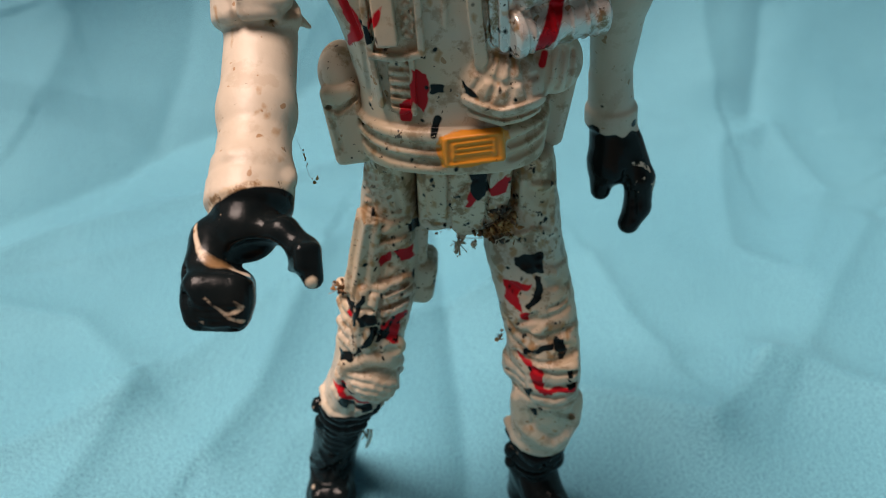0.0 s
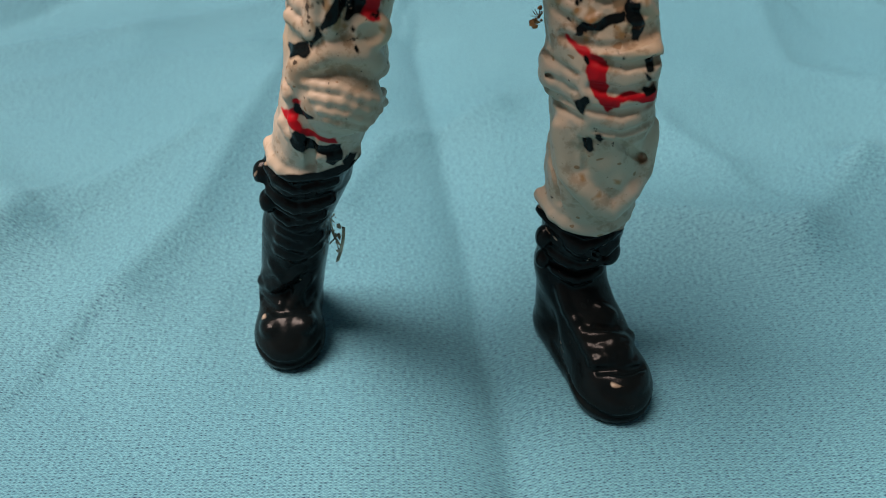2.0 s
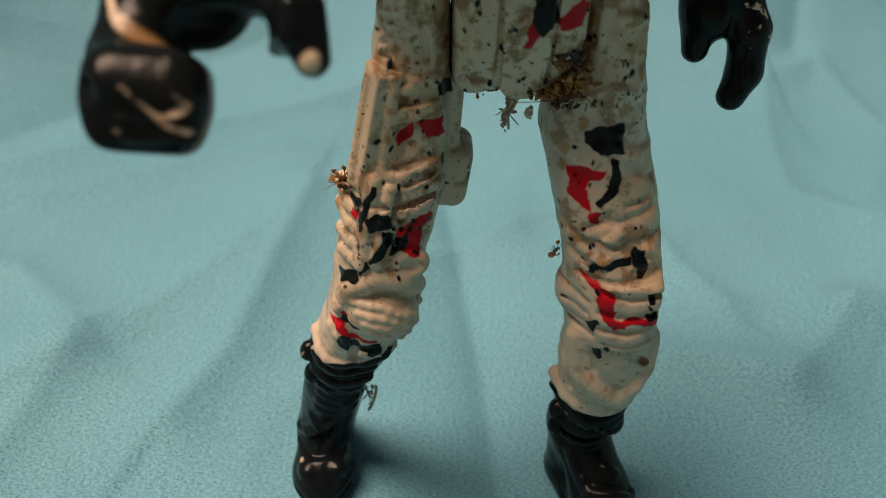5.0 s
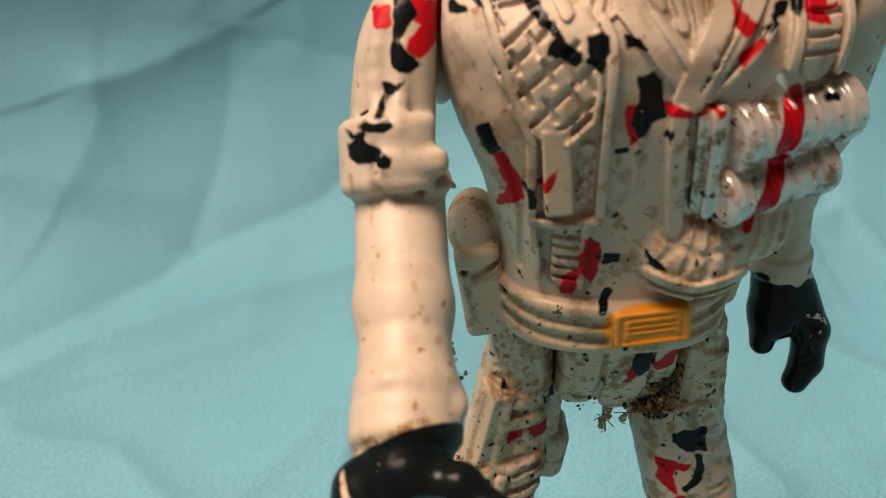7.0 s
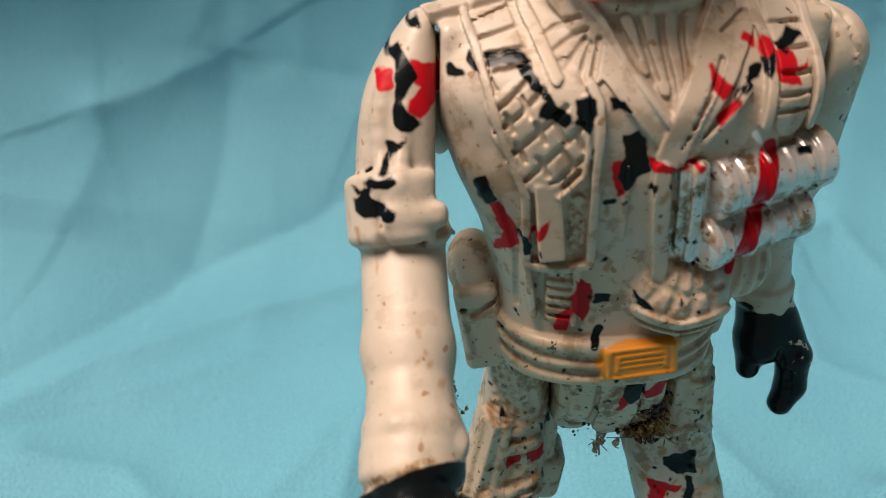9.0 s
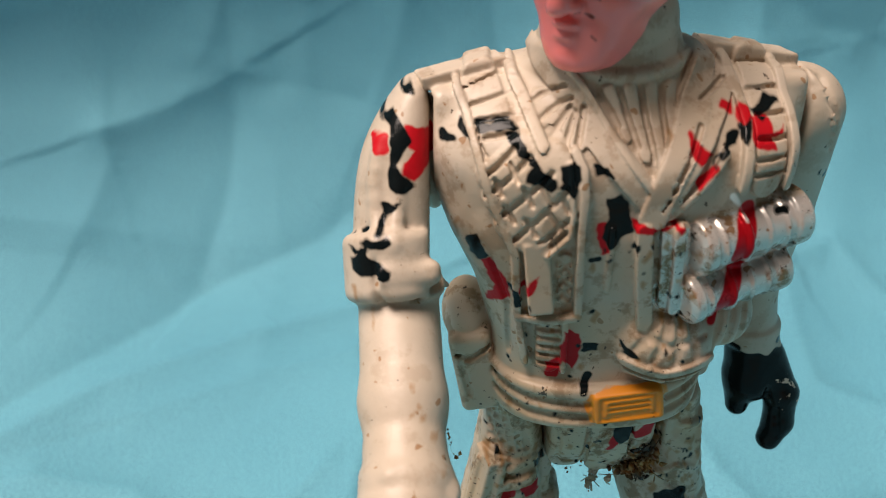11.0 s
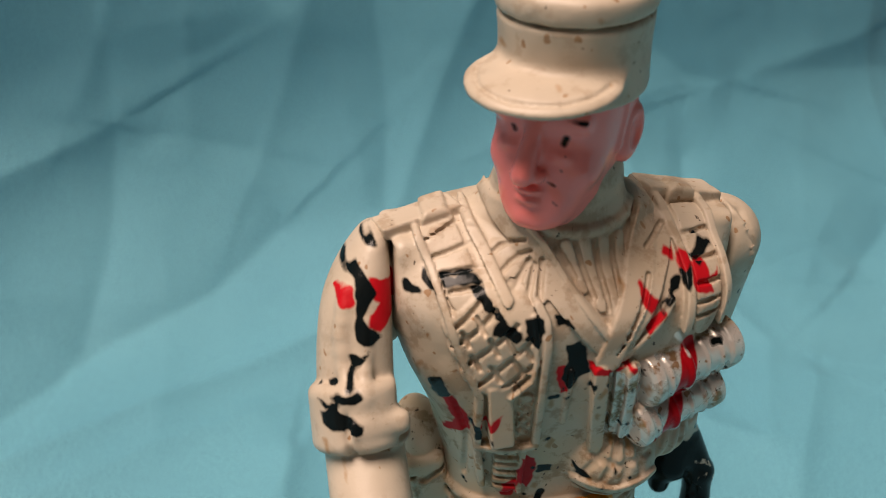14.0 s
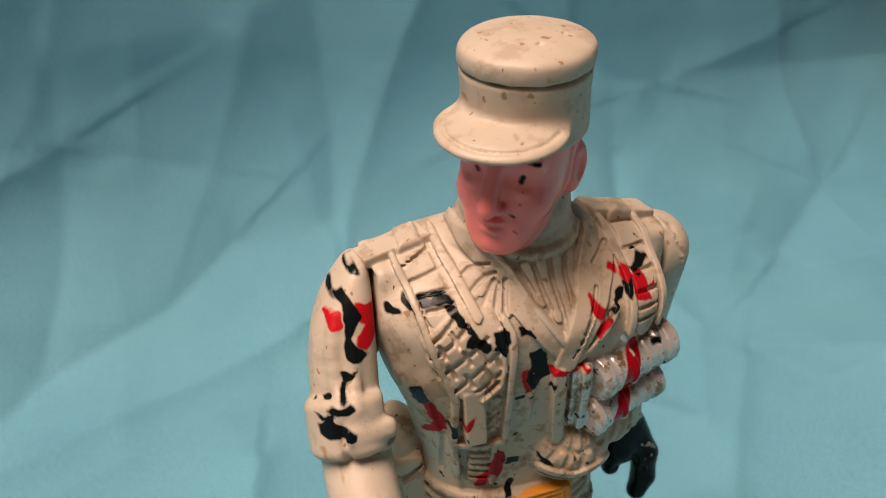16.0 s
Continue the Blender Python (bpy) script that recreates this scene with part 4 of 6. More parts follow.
def leg_left():
    c = Clay((2, -9, -1), (23, 16, 65), 0.19)
    c.add(loft([(17, 11.9, 5.4, 3.2, 3.8), (19, 12.05, 5.0, 3.6, 4.2), (23, 12.4, 4.2, 4.35, 4.8), (28, 12.1, 3.2, 4.0, 4.7), (34, 11.65, 2.2, 4.2, 4.7),
                (38, 11.2, 3.0, 4.3, 4.6), (44, 9.9, 4.2, 4.5, 4.6), (50, 8.3, 5.2, 4.5, 4.6), (57, 8.8, 5.4, 2.9, 4.6), (63, 8.4, 5.0, 2.4, 4.6)], 2.4, 1.0, 3.0))
    c.uneven(0.10, 1.9, 2.1).uneven(0.04, 0.7, 0.3)
    wrinkles(c, 12, 14, 7.6, 14.2, 38.4, 60.0, -2.6)
    c.freeze()
    # knee pad with folds above and below
    c.add(block((12.5, -0.4, 35.0), (2.7, 1.9, 2.9), 0.9, turned(4, 0, -6)), 0.5)
    c.add(egg((12.2, -0.2, 31.0), (3.4, 2.0, 2.6), turned(0, 0, -6)), 0.5)
    c.add(egg((7.9, 2.2, 34.2), (1.5, 2.2, 2.5)), 0.35)
    c.freeze()
    for z in (36.3, 34.2, 32.4):
        c.groove([(9.9, z + 0.1), (12.4, z - 0.3), (15.2, z + 0.4)], 0.36, 0.0, 0.25)
    for z in (30.8, 29.8):
        c.groove([(10.6, z - 0.2), (12.6, z - 0.5), (15.2, z + 0.2)], 0.2, 0.0, 0.3)
    c.groove([(7.6, 37.6), (10.0, 37.4), (14.6, 38.0)], 0.4)
    for z in (35.4, 34.0, 32.6):
        c.groove([(6.4, z + 0.2), (8.8, z - 0.3)], 0.22, 0.0, 0.25)
    c.groove([(6.8, 31.8), (9.4, 31.4)], 0.3, 0.0, 0.25)
    c.line([(8.4, 30.0), (9.3, 25.6), (13.0, 21.6)], 0.9, 0.1, 0.5).line([(15.6, 29.6), (15.5, 25.4), (13.2, 21.6)], 0.8, 0.1, 0.5)
    c.line([(8.0, 20.0), (11.8, 18.9), (15.6, 20.2)], 0.7, 0.4, 0.5)
    c.groove([(9.8, 29.4), (10.4, 26.4)], 0.25).groove([(12.6, 29.4), (15.2, 27.0)], 0.4).groove([(8.0, 26.0), (9.0, 21.6)], 0.3)
    for x, z, u, w in ((5.2, 48.0, 8.4, 45.8), (10.4, 50.0, 13.0, 48.4), (11.0, 47.8, 13.6, 45.6), (9.0, 42.6, 13.6, 43.6), (6.2, 41.8, 8.8, 40.2), (10.6, 40.6, 14.4, 41.2), (7.0, 39.4, 9.6, 38.4)):
        c.groove([(x, z), (u, w)], 0.3, -0.06, 0.4)
    c.rib([(7.6, 61.0), (7.6, 57.0)], 0.4).rib([(10.6, 60.0), (10.9, 54.0)], 0.4).rib([(6.6, 53.0), (9.0, 54.2), (11.4, 53.0)], 0.45)
    c.add(egg((11.8, 0.2, 40.0), (1.2, 0.9, 1.6)), 0.4)
    c.add(cone((12.1, 5.0, 17.2), (11.7, 7.0, 11.5), 3.9, 3.1), 0.3)
    c.freeze()
    c.rib([(8.0, 18.6), (11.6, 17.0), (15.6, 18.4)], 0.5, 0.1).rib([(8.4, 15.2), (11.6, 13.8), (14.8, 15.0)], 0.65, 0.15).rib([(9.0, 12.6), (11.6, 11.6), (14.2, 12.4)], 0.4, 0.1)
    c.add(egg((8.2, 3.4, 16.6), (0.8, 1.0, 1.2)), 0.3).add(egg((8.4, 4.0, 13.6), (0.8, 1.0, 1.0)), 0.3)
    boot(c, (16.6, -5.6), (11.0, 11.6), (11.7, 7.2, 10.6), 3.8)
    c.add(egg((14.3, 4.3, 14.5), (1.5, 2.2, 1.5)), 0.4).add(egg((15.9, -3.0, 4.2), (2.3, 2.2, 1.2)), 0.6)
    leather(c, ((0.4, (10.4, 10.0), (11.1, 8.3), (12.2, 6.9), (13.2, 5.6)), (0.45, (12.6, 7.0), (14.4, 7.2), (16.2, 6.6)), (0.4, (13.0, 6.2), (15.0, 6.6), (17.2, 5.9)), (0.4, (14.2, 8.8), (15.2, 8.2)), (0.35, (13.2, 5.6), (14.4, 6.1)),
                (0.45, (9.8, 12.4), (11.8, 11.6), (13.8, 12.2)), (0.4, (10.4, 17.0), (12.8, 15.6), (14.6, 16.6))),
            ((0.3, (13.4, 5.3), (14.8, 5.7), (16.4, 5.6), (17.8, 5.0)), (0.25, (13.6, 7.8), (15.4, 7.5)), (0.2, (10.2, 2.2), (12.2, 1.9), (14.8, 1.5), (17.4, 1.7), (19.4, 2.4)), (0.25, (9.2, 13.2), (11.6, 12.6), (14.4, 13.4)), (0.22, (12.6, 16.2), (13.8, 15.0))))
    return c


def arm_right():
    c = Clay((-25, -31, 56), (-5, 10, 95), 0.25)
    c.add(loft([(78, -16.0, -3.0, 3.2, 3.4), (84, -15.75, 0.2, 3.1, 3.7), (87, -15.4, 1.8, 2.9, 3.8), (89.4, -14.8, 2.9, 2.2, 3.4), (91.2, -14.2, 3.6, 1.3, 2.5), (92.2, -13.8, 3.9, 0.6, 1.6)], 2.2, 1.0))
    c.add(cone((-15.7, -4.0, 77), (-15.35, -10.5, 73), 3.05, 3.05), 1.0)
    c.add(cone((-15.35, -10.5, 73), (-15.1, -15.0, 70.3), 3.05, 2.6), 1.0)
    # elbow pad and cuff
    c.add(barrel((-16.0, -2.0, 82.2), (-15.85, -4.6, 77.8), 3.7, 0.8), 0.3)
    c.add(cone((-15.2, -13.8, 71.2), (-15.0, -15.6, 70.2), 2.9, 3.3), 0.5)
    c.add(barrel((-15.1, -14.6, 70.8), (-15.1, -16.4, 69.6), 3.25, 0.6), 0.25)
    c.add(barrel((-15.1, -16.0, 69.9), (-15.1, -18.4, 68.4), 3.4, 0.7), 0.2)
    c.cut(block((-10.9, 2, 88), (2.1, 9, 9), 0.2, turned(0, 2, 0)))
    c.add(egg((-12.9, 5.0, 85.4), (1.6, 3.4, 4.8)), 0.2)
    c.freeze()
    c.rib([(-16.4, 88.6), (-16.9, 86.0), (-16.8, 83.0)], 0.5, 0.4, 0.5).rib([(-15.2, 86.8), (-15.6, 83.0)], 0.5, 0.42, 0.5)
    c.add(block((-14.9, -5.6, 80.7), (2.5, 1.3, 0.95), 0.8, turned(-30, 4, 12)), 0.35)
    c.groove([(-17.0, 82.0), (-16.9, 79.9), (-16.3, 79.1), (-13.2, 79.2)], 0.2, 0.05, 0.3)
    c.add(cone((-13.0, -2.0, 77.8), (-11.8, -1.2, 76.6), 0.6, 0.12), 0.3)
    c.add(cone((-16.0, -17.0, 72.6), (-12.9, -16.4, 70.6), 0.5, 0.75), 0.5)
    c.add(egg((-12.3, -16.6, 70.4), (0.9, 1.3, 0.9)), 0.4)
    # glove: wrist, arched palm, thumb, square block of curled fingers
    c.add(cone((-15.0, -17.5, 68.9), (-15.1, -19.6, 67.9), 3.05, 2.6), 0.3)
    c.add(cone((-17.5, -20.0, 67.1), (-14.6, -20.3, 68.1), 1.75, 1.5), 0.6)
    c.add(cone((-14.6, -20.3, 68.0), (-12.0, -21.1, 68.6), 1.45, 1.25), 0.5)
    c.add(cone((-12.0, -21.1, 68.5), (-10.2, -22.5, 67.8), 1.25, 1.1), 0.4)
    c.add(cone((-10.2, -22.5, 67.8), (-9.5, -24.2, 66.7), 1.15, 0.8), 0.4)
    c.add(block((-10.3, -22.9, 67.6), (1.0, 1.6, 1.1), 0.5, turned(-32, 12, 24)), 0.4)
    c.add(cone((-17.3, -20.1, 67.0), (-17.7, -22.2, 65.7), 1.9, 1.9), 0.6)
    c.add(block((-16.6, -23.8, 65.0), (2.6, 2.2, 1.85), 1.4, turned(-32, 6, 6)), 0.7)
    c.add(block((-16.5, -24.8, 64.5), (2.35, 1.7, 1.7), 1.1, turned(-32, 6, 4)), 0.6)
    c.cut(egg((-13.7, -22.4, 67.2), (2.3, 1.8, 1.4), turned(-35, 0, 0)), 0.4)
    c.freeze()
    for n in range(3):
        c.groove([(-19.0 + 0.3 * n, 66.6 - 0.8 * n), (-17.4 + 0.2 * n, 65.4 - 0.8 * n), (-14.6, 65.2 - 0.7 * n)], 0.14, 0.0, 0.3)
    return c


def arm_left():
    c = Clay((11, 2, 45), (27, 16, 95), 0.25)
    c.add(cone((15.8, 6.6, 87.2), (16.8, 8.4, 77), 3.85, 3.0))
    c.freeze()
    c.rib([(15.4, 91.0), (17.2, 89.0), (18.0, 85.6)], 0.4, 0.15)
    c.groove([(16.6, 90.6), (17.8, 88.0), (18.4, 85.0)], 0.3)
    c.add(cone((16.7, 8.6, 77), (17.0, 10.2, 68), 2.9, 2.2), 1.0)
    c.add(cone((17.1, 10.3, 67.0), (17.6, 10.7, 63.4), 2.3, 2.5), 0.5)
    c.add(barrel((17.6, 10.7, 64.0), (17.8, 10.8, 61.4), 2.85, 0.6), 0.3)
    c.cut(block((13.0, 6, 88), (2.5, 9, 9), 0.2))
    c.add(egg((15.2, 8.0, 86.4), (1.2, 3.4, 5.0)), 0.2)
    c.add(cone((18.1, 10.6, 61), (18.2, 9.8, 57), 2.6, 2.5), 0.3)
    c.add(cone((17.4, 9.8, 57.4), (17.3, 9.4, 53.8), 1.9, 1.15), 0.6)
    c.add(cone((19.6, 10.0, 59.5), (21.4, 9.0, 55.6), 1.9, 1.7), 0.8)
    c.add(cone((21.4, 9.0, 55.6), (21.5, 8.4, 52.2), 1.7, 1.5), 0.5)
    c.add(cone((21.5, 8.4, 52.2), (20.7, 8.0, 50.2), 1.5, 1.25), 0.5)
    c.freeze()
    c.groove([(19.4, 57.0), (19.8, 54.0)], 0.3, 0.0, 0.3).groove([(20.6, 54.6), (21.0, 51.4)], 0.2, 0.0, 0.3)
    return c


def head():
    """Moulded facing -y, turned to its right when it is set on the neck."""
    c = Clay((-8, -9, 89), (8, 9, 107), 0.16)
    c.add(loft([(90, 0, 1.0, 3.6, 3.8), (96.5, 0, 1.0, 3.6, 4.2)], 2.2, 0.5))
    c.add(loft([(93.6, 0, -2.9, 1.7, 1.6), (94.6, 0, -2.2, 2.7, 2.8), (97.2, 0, -0.2, 3.8, 4.5), (100.5, 0, 0.6, 4.4, 5.0), (103, 0, 0.9, 4.5, 5.3), (106, 0, 0.9, 4.3, 5.0)], 2.8, 1.2), 0.8)
    # nose with its wings, lips, chin, brow
    c.add(cone((0, -4.3, 101.6), (0, -5.7, 98.5), 0.55, 0.8), 0.7)
    c.add(egg((0, -5.6, 98.4), (0.75, 0.7, 0.55)), 0.3)
    for x in (-0.8, 0.8):
        c.add(egg((x, -5.0, 98.3), (0.5, 0.6, 0.45)), 0.25)
    c.cut(egg((0, -4.9, 97.65), (1.6, 0.35, 0.18)), 0.2)
    c.add(egg((0, -4.75, 97.1), (1.0, 0.55, 0.32)), 0.3)
    c.add(egg((0, -4.6, 96.3), (0.85, 0.6, 0.36)), 0.3)
    c.cut(cone((-1.3, -5.2, 96.68), (1.3, -5.2, 96.68), 0.14), 0.15)
    c.add(egg((0, -4.0, 94.7), (1.35, 1.0, 0.85)), 0.6)
    c.add(cone((-2.9, -3.6, 102.2), (2.9, -3.6, 102.2), 0.7), 0.6)
    for s in (-1, 1):
        c.cut(egg((s * 1.7, -5.1, 101.0), (1.0, 0.6, 0.6)), 0.5)
        c.add(egg((s * 1.8, -4.05, 99.8), (0.85, 0.5, 0.4)), 0.4)
        c.add(egg((s * 2.7, -2.6, 98.6), (1.1, 1.2, 1.1)), 1.2)
        c.add(egg((s * 4.3, 2.0, 100), (0.75, 1.3, 2.2), turned(-12, 0, s * -12)), 0.3)
        c.cut(egg((s * 5.0, 1.8, 100.2), (0.5, 0.7, 1.35)), 0.25)
        c.add(cone((s * 4.35, 0.4, 103), (s * 4.2, 0.1, 99.6), 0.35), 0.35)
    return c.uneven(0.025, 1.3, 0.4)


def cap():
    """Field cap: band, crown with a thick rounded rim, peak with a stitched edge."""
    c = Clay((-7, -10, 102), (7, 8, 113), 0.16)
    c.add(loft([(103.0, 0, 0.9, 5.15, 5.9), (106.2, 0, 0.95, 4.98, 5.5), (108.6, 0, 0.8, 5.18, 5.48)], 2.1, 0.4, 1.0), 0.25)
    c.add(loft([(108.75, 0, 0.8, 5.2, 5.5), (109.1, 0, 0.8, 5.32, 5.62), (110.0, 0, 0.8, 5.3, 5.6), (110.5, 0, 0.8, 5.05, 5.35), (110.85, 0, 0.8, 4.4, 4.7), (111.1, 0, 0.8, 3.0, 3.2), (111.25, 0, 0.8, 1.2, 1.3)], 2.1, 0.35, 0.4), 0.12)
    c.add(egg((0, -3.7, 104.85), (5.3, 4.9, 0.95), turned(6, 0, 0)), 0.6)
    rim = []
    for n in range(25):
        a = radians(-96 + 8 * n)
        y = -3.7 - 4.2 * math.cos(a)
        rim.append((4.55 * math.sin(a), y, 105.3 + 0.105 * (y + 3.7)))
    for p, q in zip(rim, rim[1:]):
        c.cut(cone(p, q, 0.14), 0.2)
    for x, y, r in ((-1.6, 1.8, 0.25), (0.8, 3.2, 0.2), (1.8, -1.2, 0.22), (-2.4, -0.6, 0.2), (2.6, 1.6, 0.18)):
        c.cut(egg((x, y, 111.2 - 0.025 * (x * x + y * y)), (r, r, 0.2)), 0.15)
    return c.uneven(0.03, 1.6, 0.9)


def place_head(v):
    m = turned(0, 0, -42)
    w = v @ m.T
    return w + np.array((-0.5, 2.0, 0))


def tip_cap(v):
    """The cap sits a little down over the brow."""
    pivot = np.array((0, 0.7, 104.5))
    return (v * (1, 1, 0.97) + (0, 0, 3.2) - pivot) @ turned(4, 0, 0).T + pivot


COATS = ("rust", "skin", "gold", "silver", "red", "black", "white", "worn", "grime")


def stroke(own, coat, v, pts, r):
    """A brush stroke through places on the surface."""
    pts = np.array(pts, float)
    near = np.full(len(v), 9.0)
    w = np.array((1.0, 0.35, 1.0))
    for p, q in zip(pts, pts[1:] if len(pts) > 1 else pts):
        d, o = (q - p) * w, (v - p) * w
        h = np.clip(o @ d / max(d @ d, 1e-9), 0, 1)
        near = np.minimum(near, np.linalg.norm(o - h[:, None] * d, axis=1))
    own[coat] = np.minimum(own[coat], near - r)


def patch(own, v, coat, depth, *pts):
    """A flat splash of paint with the outline (x, z), on what lies nearer than depth."""
    p = np.array(pts, float)
    lo, hi = p.min(0) - 1.0, p.max(0) + 1.0
    near = np.flatnonzero((v[:, 1] < depth) & (v[:, 0] > lo[0]) & (v[:, 0] < hi[0]) & (v[:, 2] > lo[1]) & (v[:, 2] < hi[1]))
    o = v[near][:, [0, 2]]
    o = o + 0.09 * np.sin(3.1 * o[:, ::-1] + 1.7 * o + len(pts)) + 0.03 * np.sin(7.7 * o[:, ::-1] - 3.0 * o)
    best, inside = np.full(len(near), 9.0), np.zeros(len(near), bool)
    for a, b in zip(p, np.roll(p, -1, 0)):
        d = b - a
        h = np.clip((o - a) @ d / max(d @ d, 1e-9), 0, 1)
        best = np.minimum(best, np.linalg.norm(o - a - h[:, None] * d, axis=1))
        side = (a[1] > o[:, 1]) != (b[1] > o[:, 1])
        inside ^= side & (o[:, 0] < a[0] + (o[:, 1] - a[1]) * d[0] / (d[1] if d[1] else 1e-9))
    own[coat][near] = np.minimum(own[coat][near], np.where(inside, -best, best) - (0.0 if coat == "rust" else 0.1))


def bare(own, v, pts, r):
    """A streak where the black has rubbed off."""
    off = {"black": np.full(len(v), 9.0)}
    stroke(off, "black", v, pts, r)
    own["black"] = np.maximum(own["black"], -off["black"])


def paint_torso(own, v):
    x, y, z = v.T
    own["worn"] = np.full(len(v), 0.35)
    own["grime"] = 0.44 + 0.28 * np.clip((86 - z) / 12, 0, 1)
    streaks(own, v, 31, 34, -9.0, 8.0, 64.0, 84.0, 0.0)
    for p, q, r in BARRELS:
        dirty = {"silver": np.full(len(v), 9.0)}
        stroke(dirty, "silver", v, [p, q], r + 0.6)
        own["grime"] = np.maximum(own["grime"], np.where(dirty["silver"] < 0, 1.1, 0))
    own["gold"] = np.maximum(np.maximum(np.abs(x - 2.35) + 0.35 * np.abs(z - 66.3) - 3.6, np.abs(z - 66.3 - 0.12 * (x - 2.4)) + 0.12 * np.abs(x - 2.4) - 2.1), y + 3.5)

    def black(r, *pts):
        stroke(own, "black", v, pts, r)

    def red(r, *pts):
        stroke(own, "red", v, pts, r)

    for p, q, r in BARRELS:
        stroke(own, "silver", v, [p, q], r + 0.15)
    # dark brown lines painted on to draw the grooves and edges of the holster
    for line in ([(-12.4, 3.2, 71.6), (-12.6, 3.0, 69.4)], [(-12.0, 2.4, 68.4), (-11.6, 1.4, 66.0), (-11.2, 1.2, 63.4)], [(-12.3, 3.0, 68.0), (-11.9, 2.4, 64.8)], [(-10.6, 1.0, 69.6), (-9.2, 0.6, 70.2)]):
        stroke(own, "rust", v, line, 0.1)
    black(0.28, (-1.6, -4.9, 81.0), (-1.1, -4.9, 81.1))
    black(0.38, (-0.9, -3.4, 68.9), (-1.3, -3.6, 67.6))
    patch(own, v, "black", 0.0, (-10.5, 81.3), (-9.8, 82.3), (-8.9, 80.4), (-9.5, 79.7), (-10.1, 80.2))
    patch(own, v, "red", -0.1, (-9.3, 79.8), (-8.7, 80.0), (-7.7, 78.4), (-7.2, 76.6), (-8.5, 75.2), (-9.1, 74.8), (-8.2, 77.4), (-8.9, 78.4))
    patch(own, v, "black", -1.0, (-7.4, 78.2), (-6.7, 77.8), (-6.5, 76.4), (-6.8, 76.1))
    patch(own, v, "red", -1.9, (-6.5, 78.2), (-5.4, 79.8), (-5.5, 79.1), (-6.5, 77.7))
    patch(own, v, "red", -1.1, (-3.0, 74.0), (-1.9, 73.4), (-1.7, 71.7), (-2.1, 69.7), (-3.1, 71.0), (-3.4, 68.7), (-4.1, 68.6), (-4.3, 70.3), (-3.3, 71.0))
    patch(own, v, "black", -1.2, (-1.5, 72.3), (-0.3, 72.3), (-0.5, 71.6), (-1.5, 71.6))
    patch(own, v, "black", 0.3, (-9.5, 90.3), (-7.1, 90.6), (-6.8, 90.2), (-7.7, 90.1), (-8.6, 90.2), (-9.2, 89.8), (-9.5, 89.8))
    patch(own, v, "black", -2.3, (-7.5, 89.9), (-6.7, 90.0), (-6.1, 89.3), (-5.5, 88.7), (-5.3, 88.1), (-4.4, 87.5), (-4.7, 86.8), (-6.2, 87.4), (-6.3, 87.9), (-5.9, 88.3), (-6.8, 88.9), (-7.2, 89.5))
    patch(own, v, "black", -3.0, (-4.0, 88.4), (-3.5, 88.6), (-2.9, 88.4), (-2.9, 87.0), (-3.2, 86.4), (-4.1, 87.0), (-3.7, 87.3))
    patch(own, v, "black", -2.6, (-1.8, 88.2), (-1.0, 88.2), (-0.7, 87.7), (-1.5, 87.7))
    patch(own, v, "black", -3.0, (-0.7, 85.9), (0.0, 86.2), (0.7, 85.3), (1.0, 83.5), (-0.4, 82.1), (-1.0, 83.0), (-0.6, 84.2))
    patch(own, v, "red", -3.0, (-1.4, 84.0), (-0.8, 84.1), (-0.5, 81.8), (-0.9, 81.6))
    patch(own, v, "red", -3.3, (1.0, 84.4), (2.8, 83.8), (4.4, 84.2), (4.2, 83.6), (3.8, 83.9), (2.3, 83.6), (1.1, 83.8))
    patch(own, v, "red", -1.9, (4.7, 90.0), (5.3, 89.3), (6.4, 88.5), (5.3, 88.3), (4.8, 88.8))
    patch(own, v, "red", -2.6, (5.1, 86.8), (6.1, 87.8), (6.4, 87.9), (5.2, 86.5))
    patch(own, v, "black", -1.1, (6.5, 88.5), (7.6, 89.5), (8.2, 89.7), (8.0, 89.1), (6.7, 88.5), (6.3, 87.9))
    patch(own, v, "red", 1.3, (7.4, 91.2), (8.1, 91.1), (8.0, 90.6), (7.3, 91.0))
    patch(own, v, "red", 0.8, (8.6, 91.0), (9.1, 90.8), (9.2, 90.4), (8.7, 90.1), (8.3, 90.5))
    patch(own, v, "black", -0.3, (8.6, 90.0), (9.0, 90.2), (8.9, 89.6), (8.5, 89.2))
    patch(own, v, "black", 1.3, (9.4, 90.6), (10.6, 91.0), (11.6, 90.8), (10.8, 90.5), (10.0, 90.2))
    patch(own, v, "red", -0.7, (9.3, 90.2), (10.5, 90.0), (10.8, 89.1), (11.6, 89.6), (11.4, 89.0), (10.7, 88.9), (10.9, 88.4), (9.1, 89.0), (9.1, 89.6))
    patch(own, v, "black", 1.5, (-12.0, 89.4), (-11.4, 89.3), (-11.2, 89.2), (-12.0, 88.8))
    patch(own, v, "black", 0.8, (-10.7, 89.8), (-10.6, 90.2), (-10.1, 89.5), (-10.3, 89.4))
    patch(own, v, "rust", -1.5, (3.1, 89.9), (3.5, 90.1), (3.5, 89.8), (3.1, 89.6))
    patch(own, v, "rust", 1.0, (-11.4, 82.3), (-11.1, 83.1), (-11.0, 81.7), (-11.2, 80.6))
    patch(own, v, "black", -2.0, (1.3, 72.8), (2.3, 72.2), (2.5, 71.9), (1.6, 71.9))
    red(0.75, (9.4, -4.6, 84.2), (9.2, -5.4, 83.0), (8.8, -5.5, 81.4))
    red(0.7, (9.0, -5.2, 80.0), (8.6, -5.6, 78.4), (7.9, -5.6, 76.6))
    red(0.35, (8.4, -3.8, 75.2), (8.2, -4.0, 74.4))
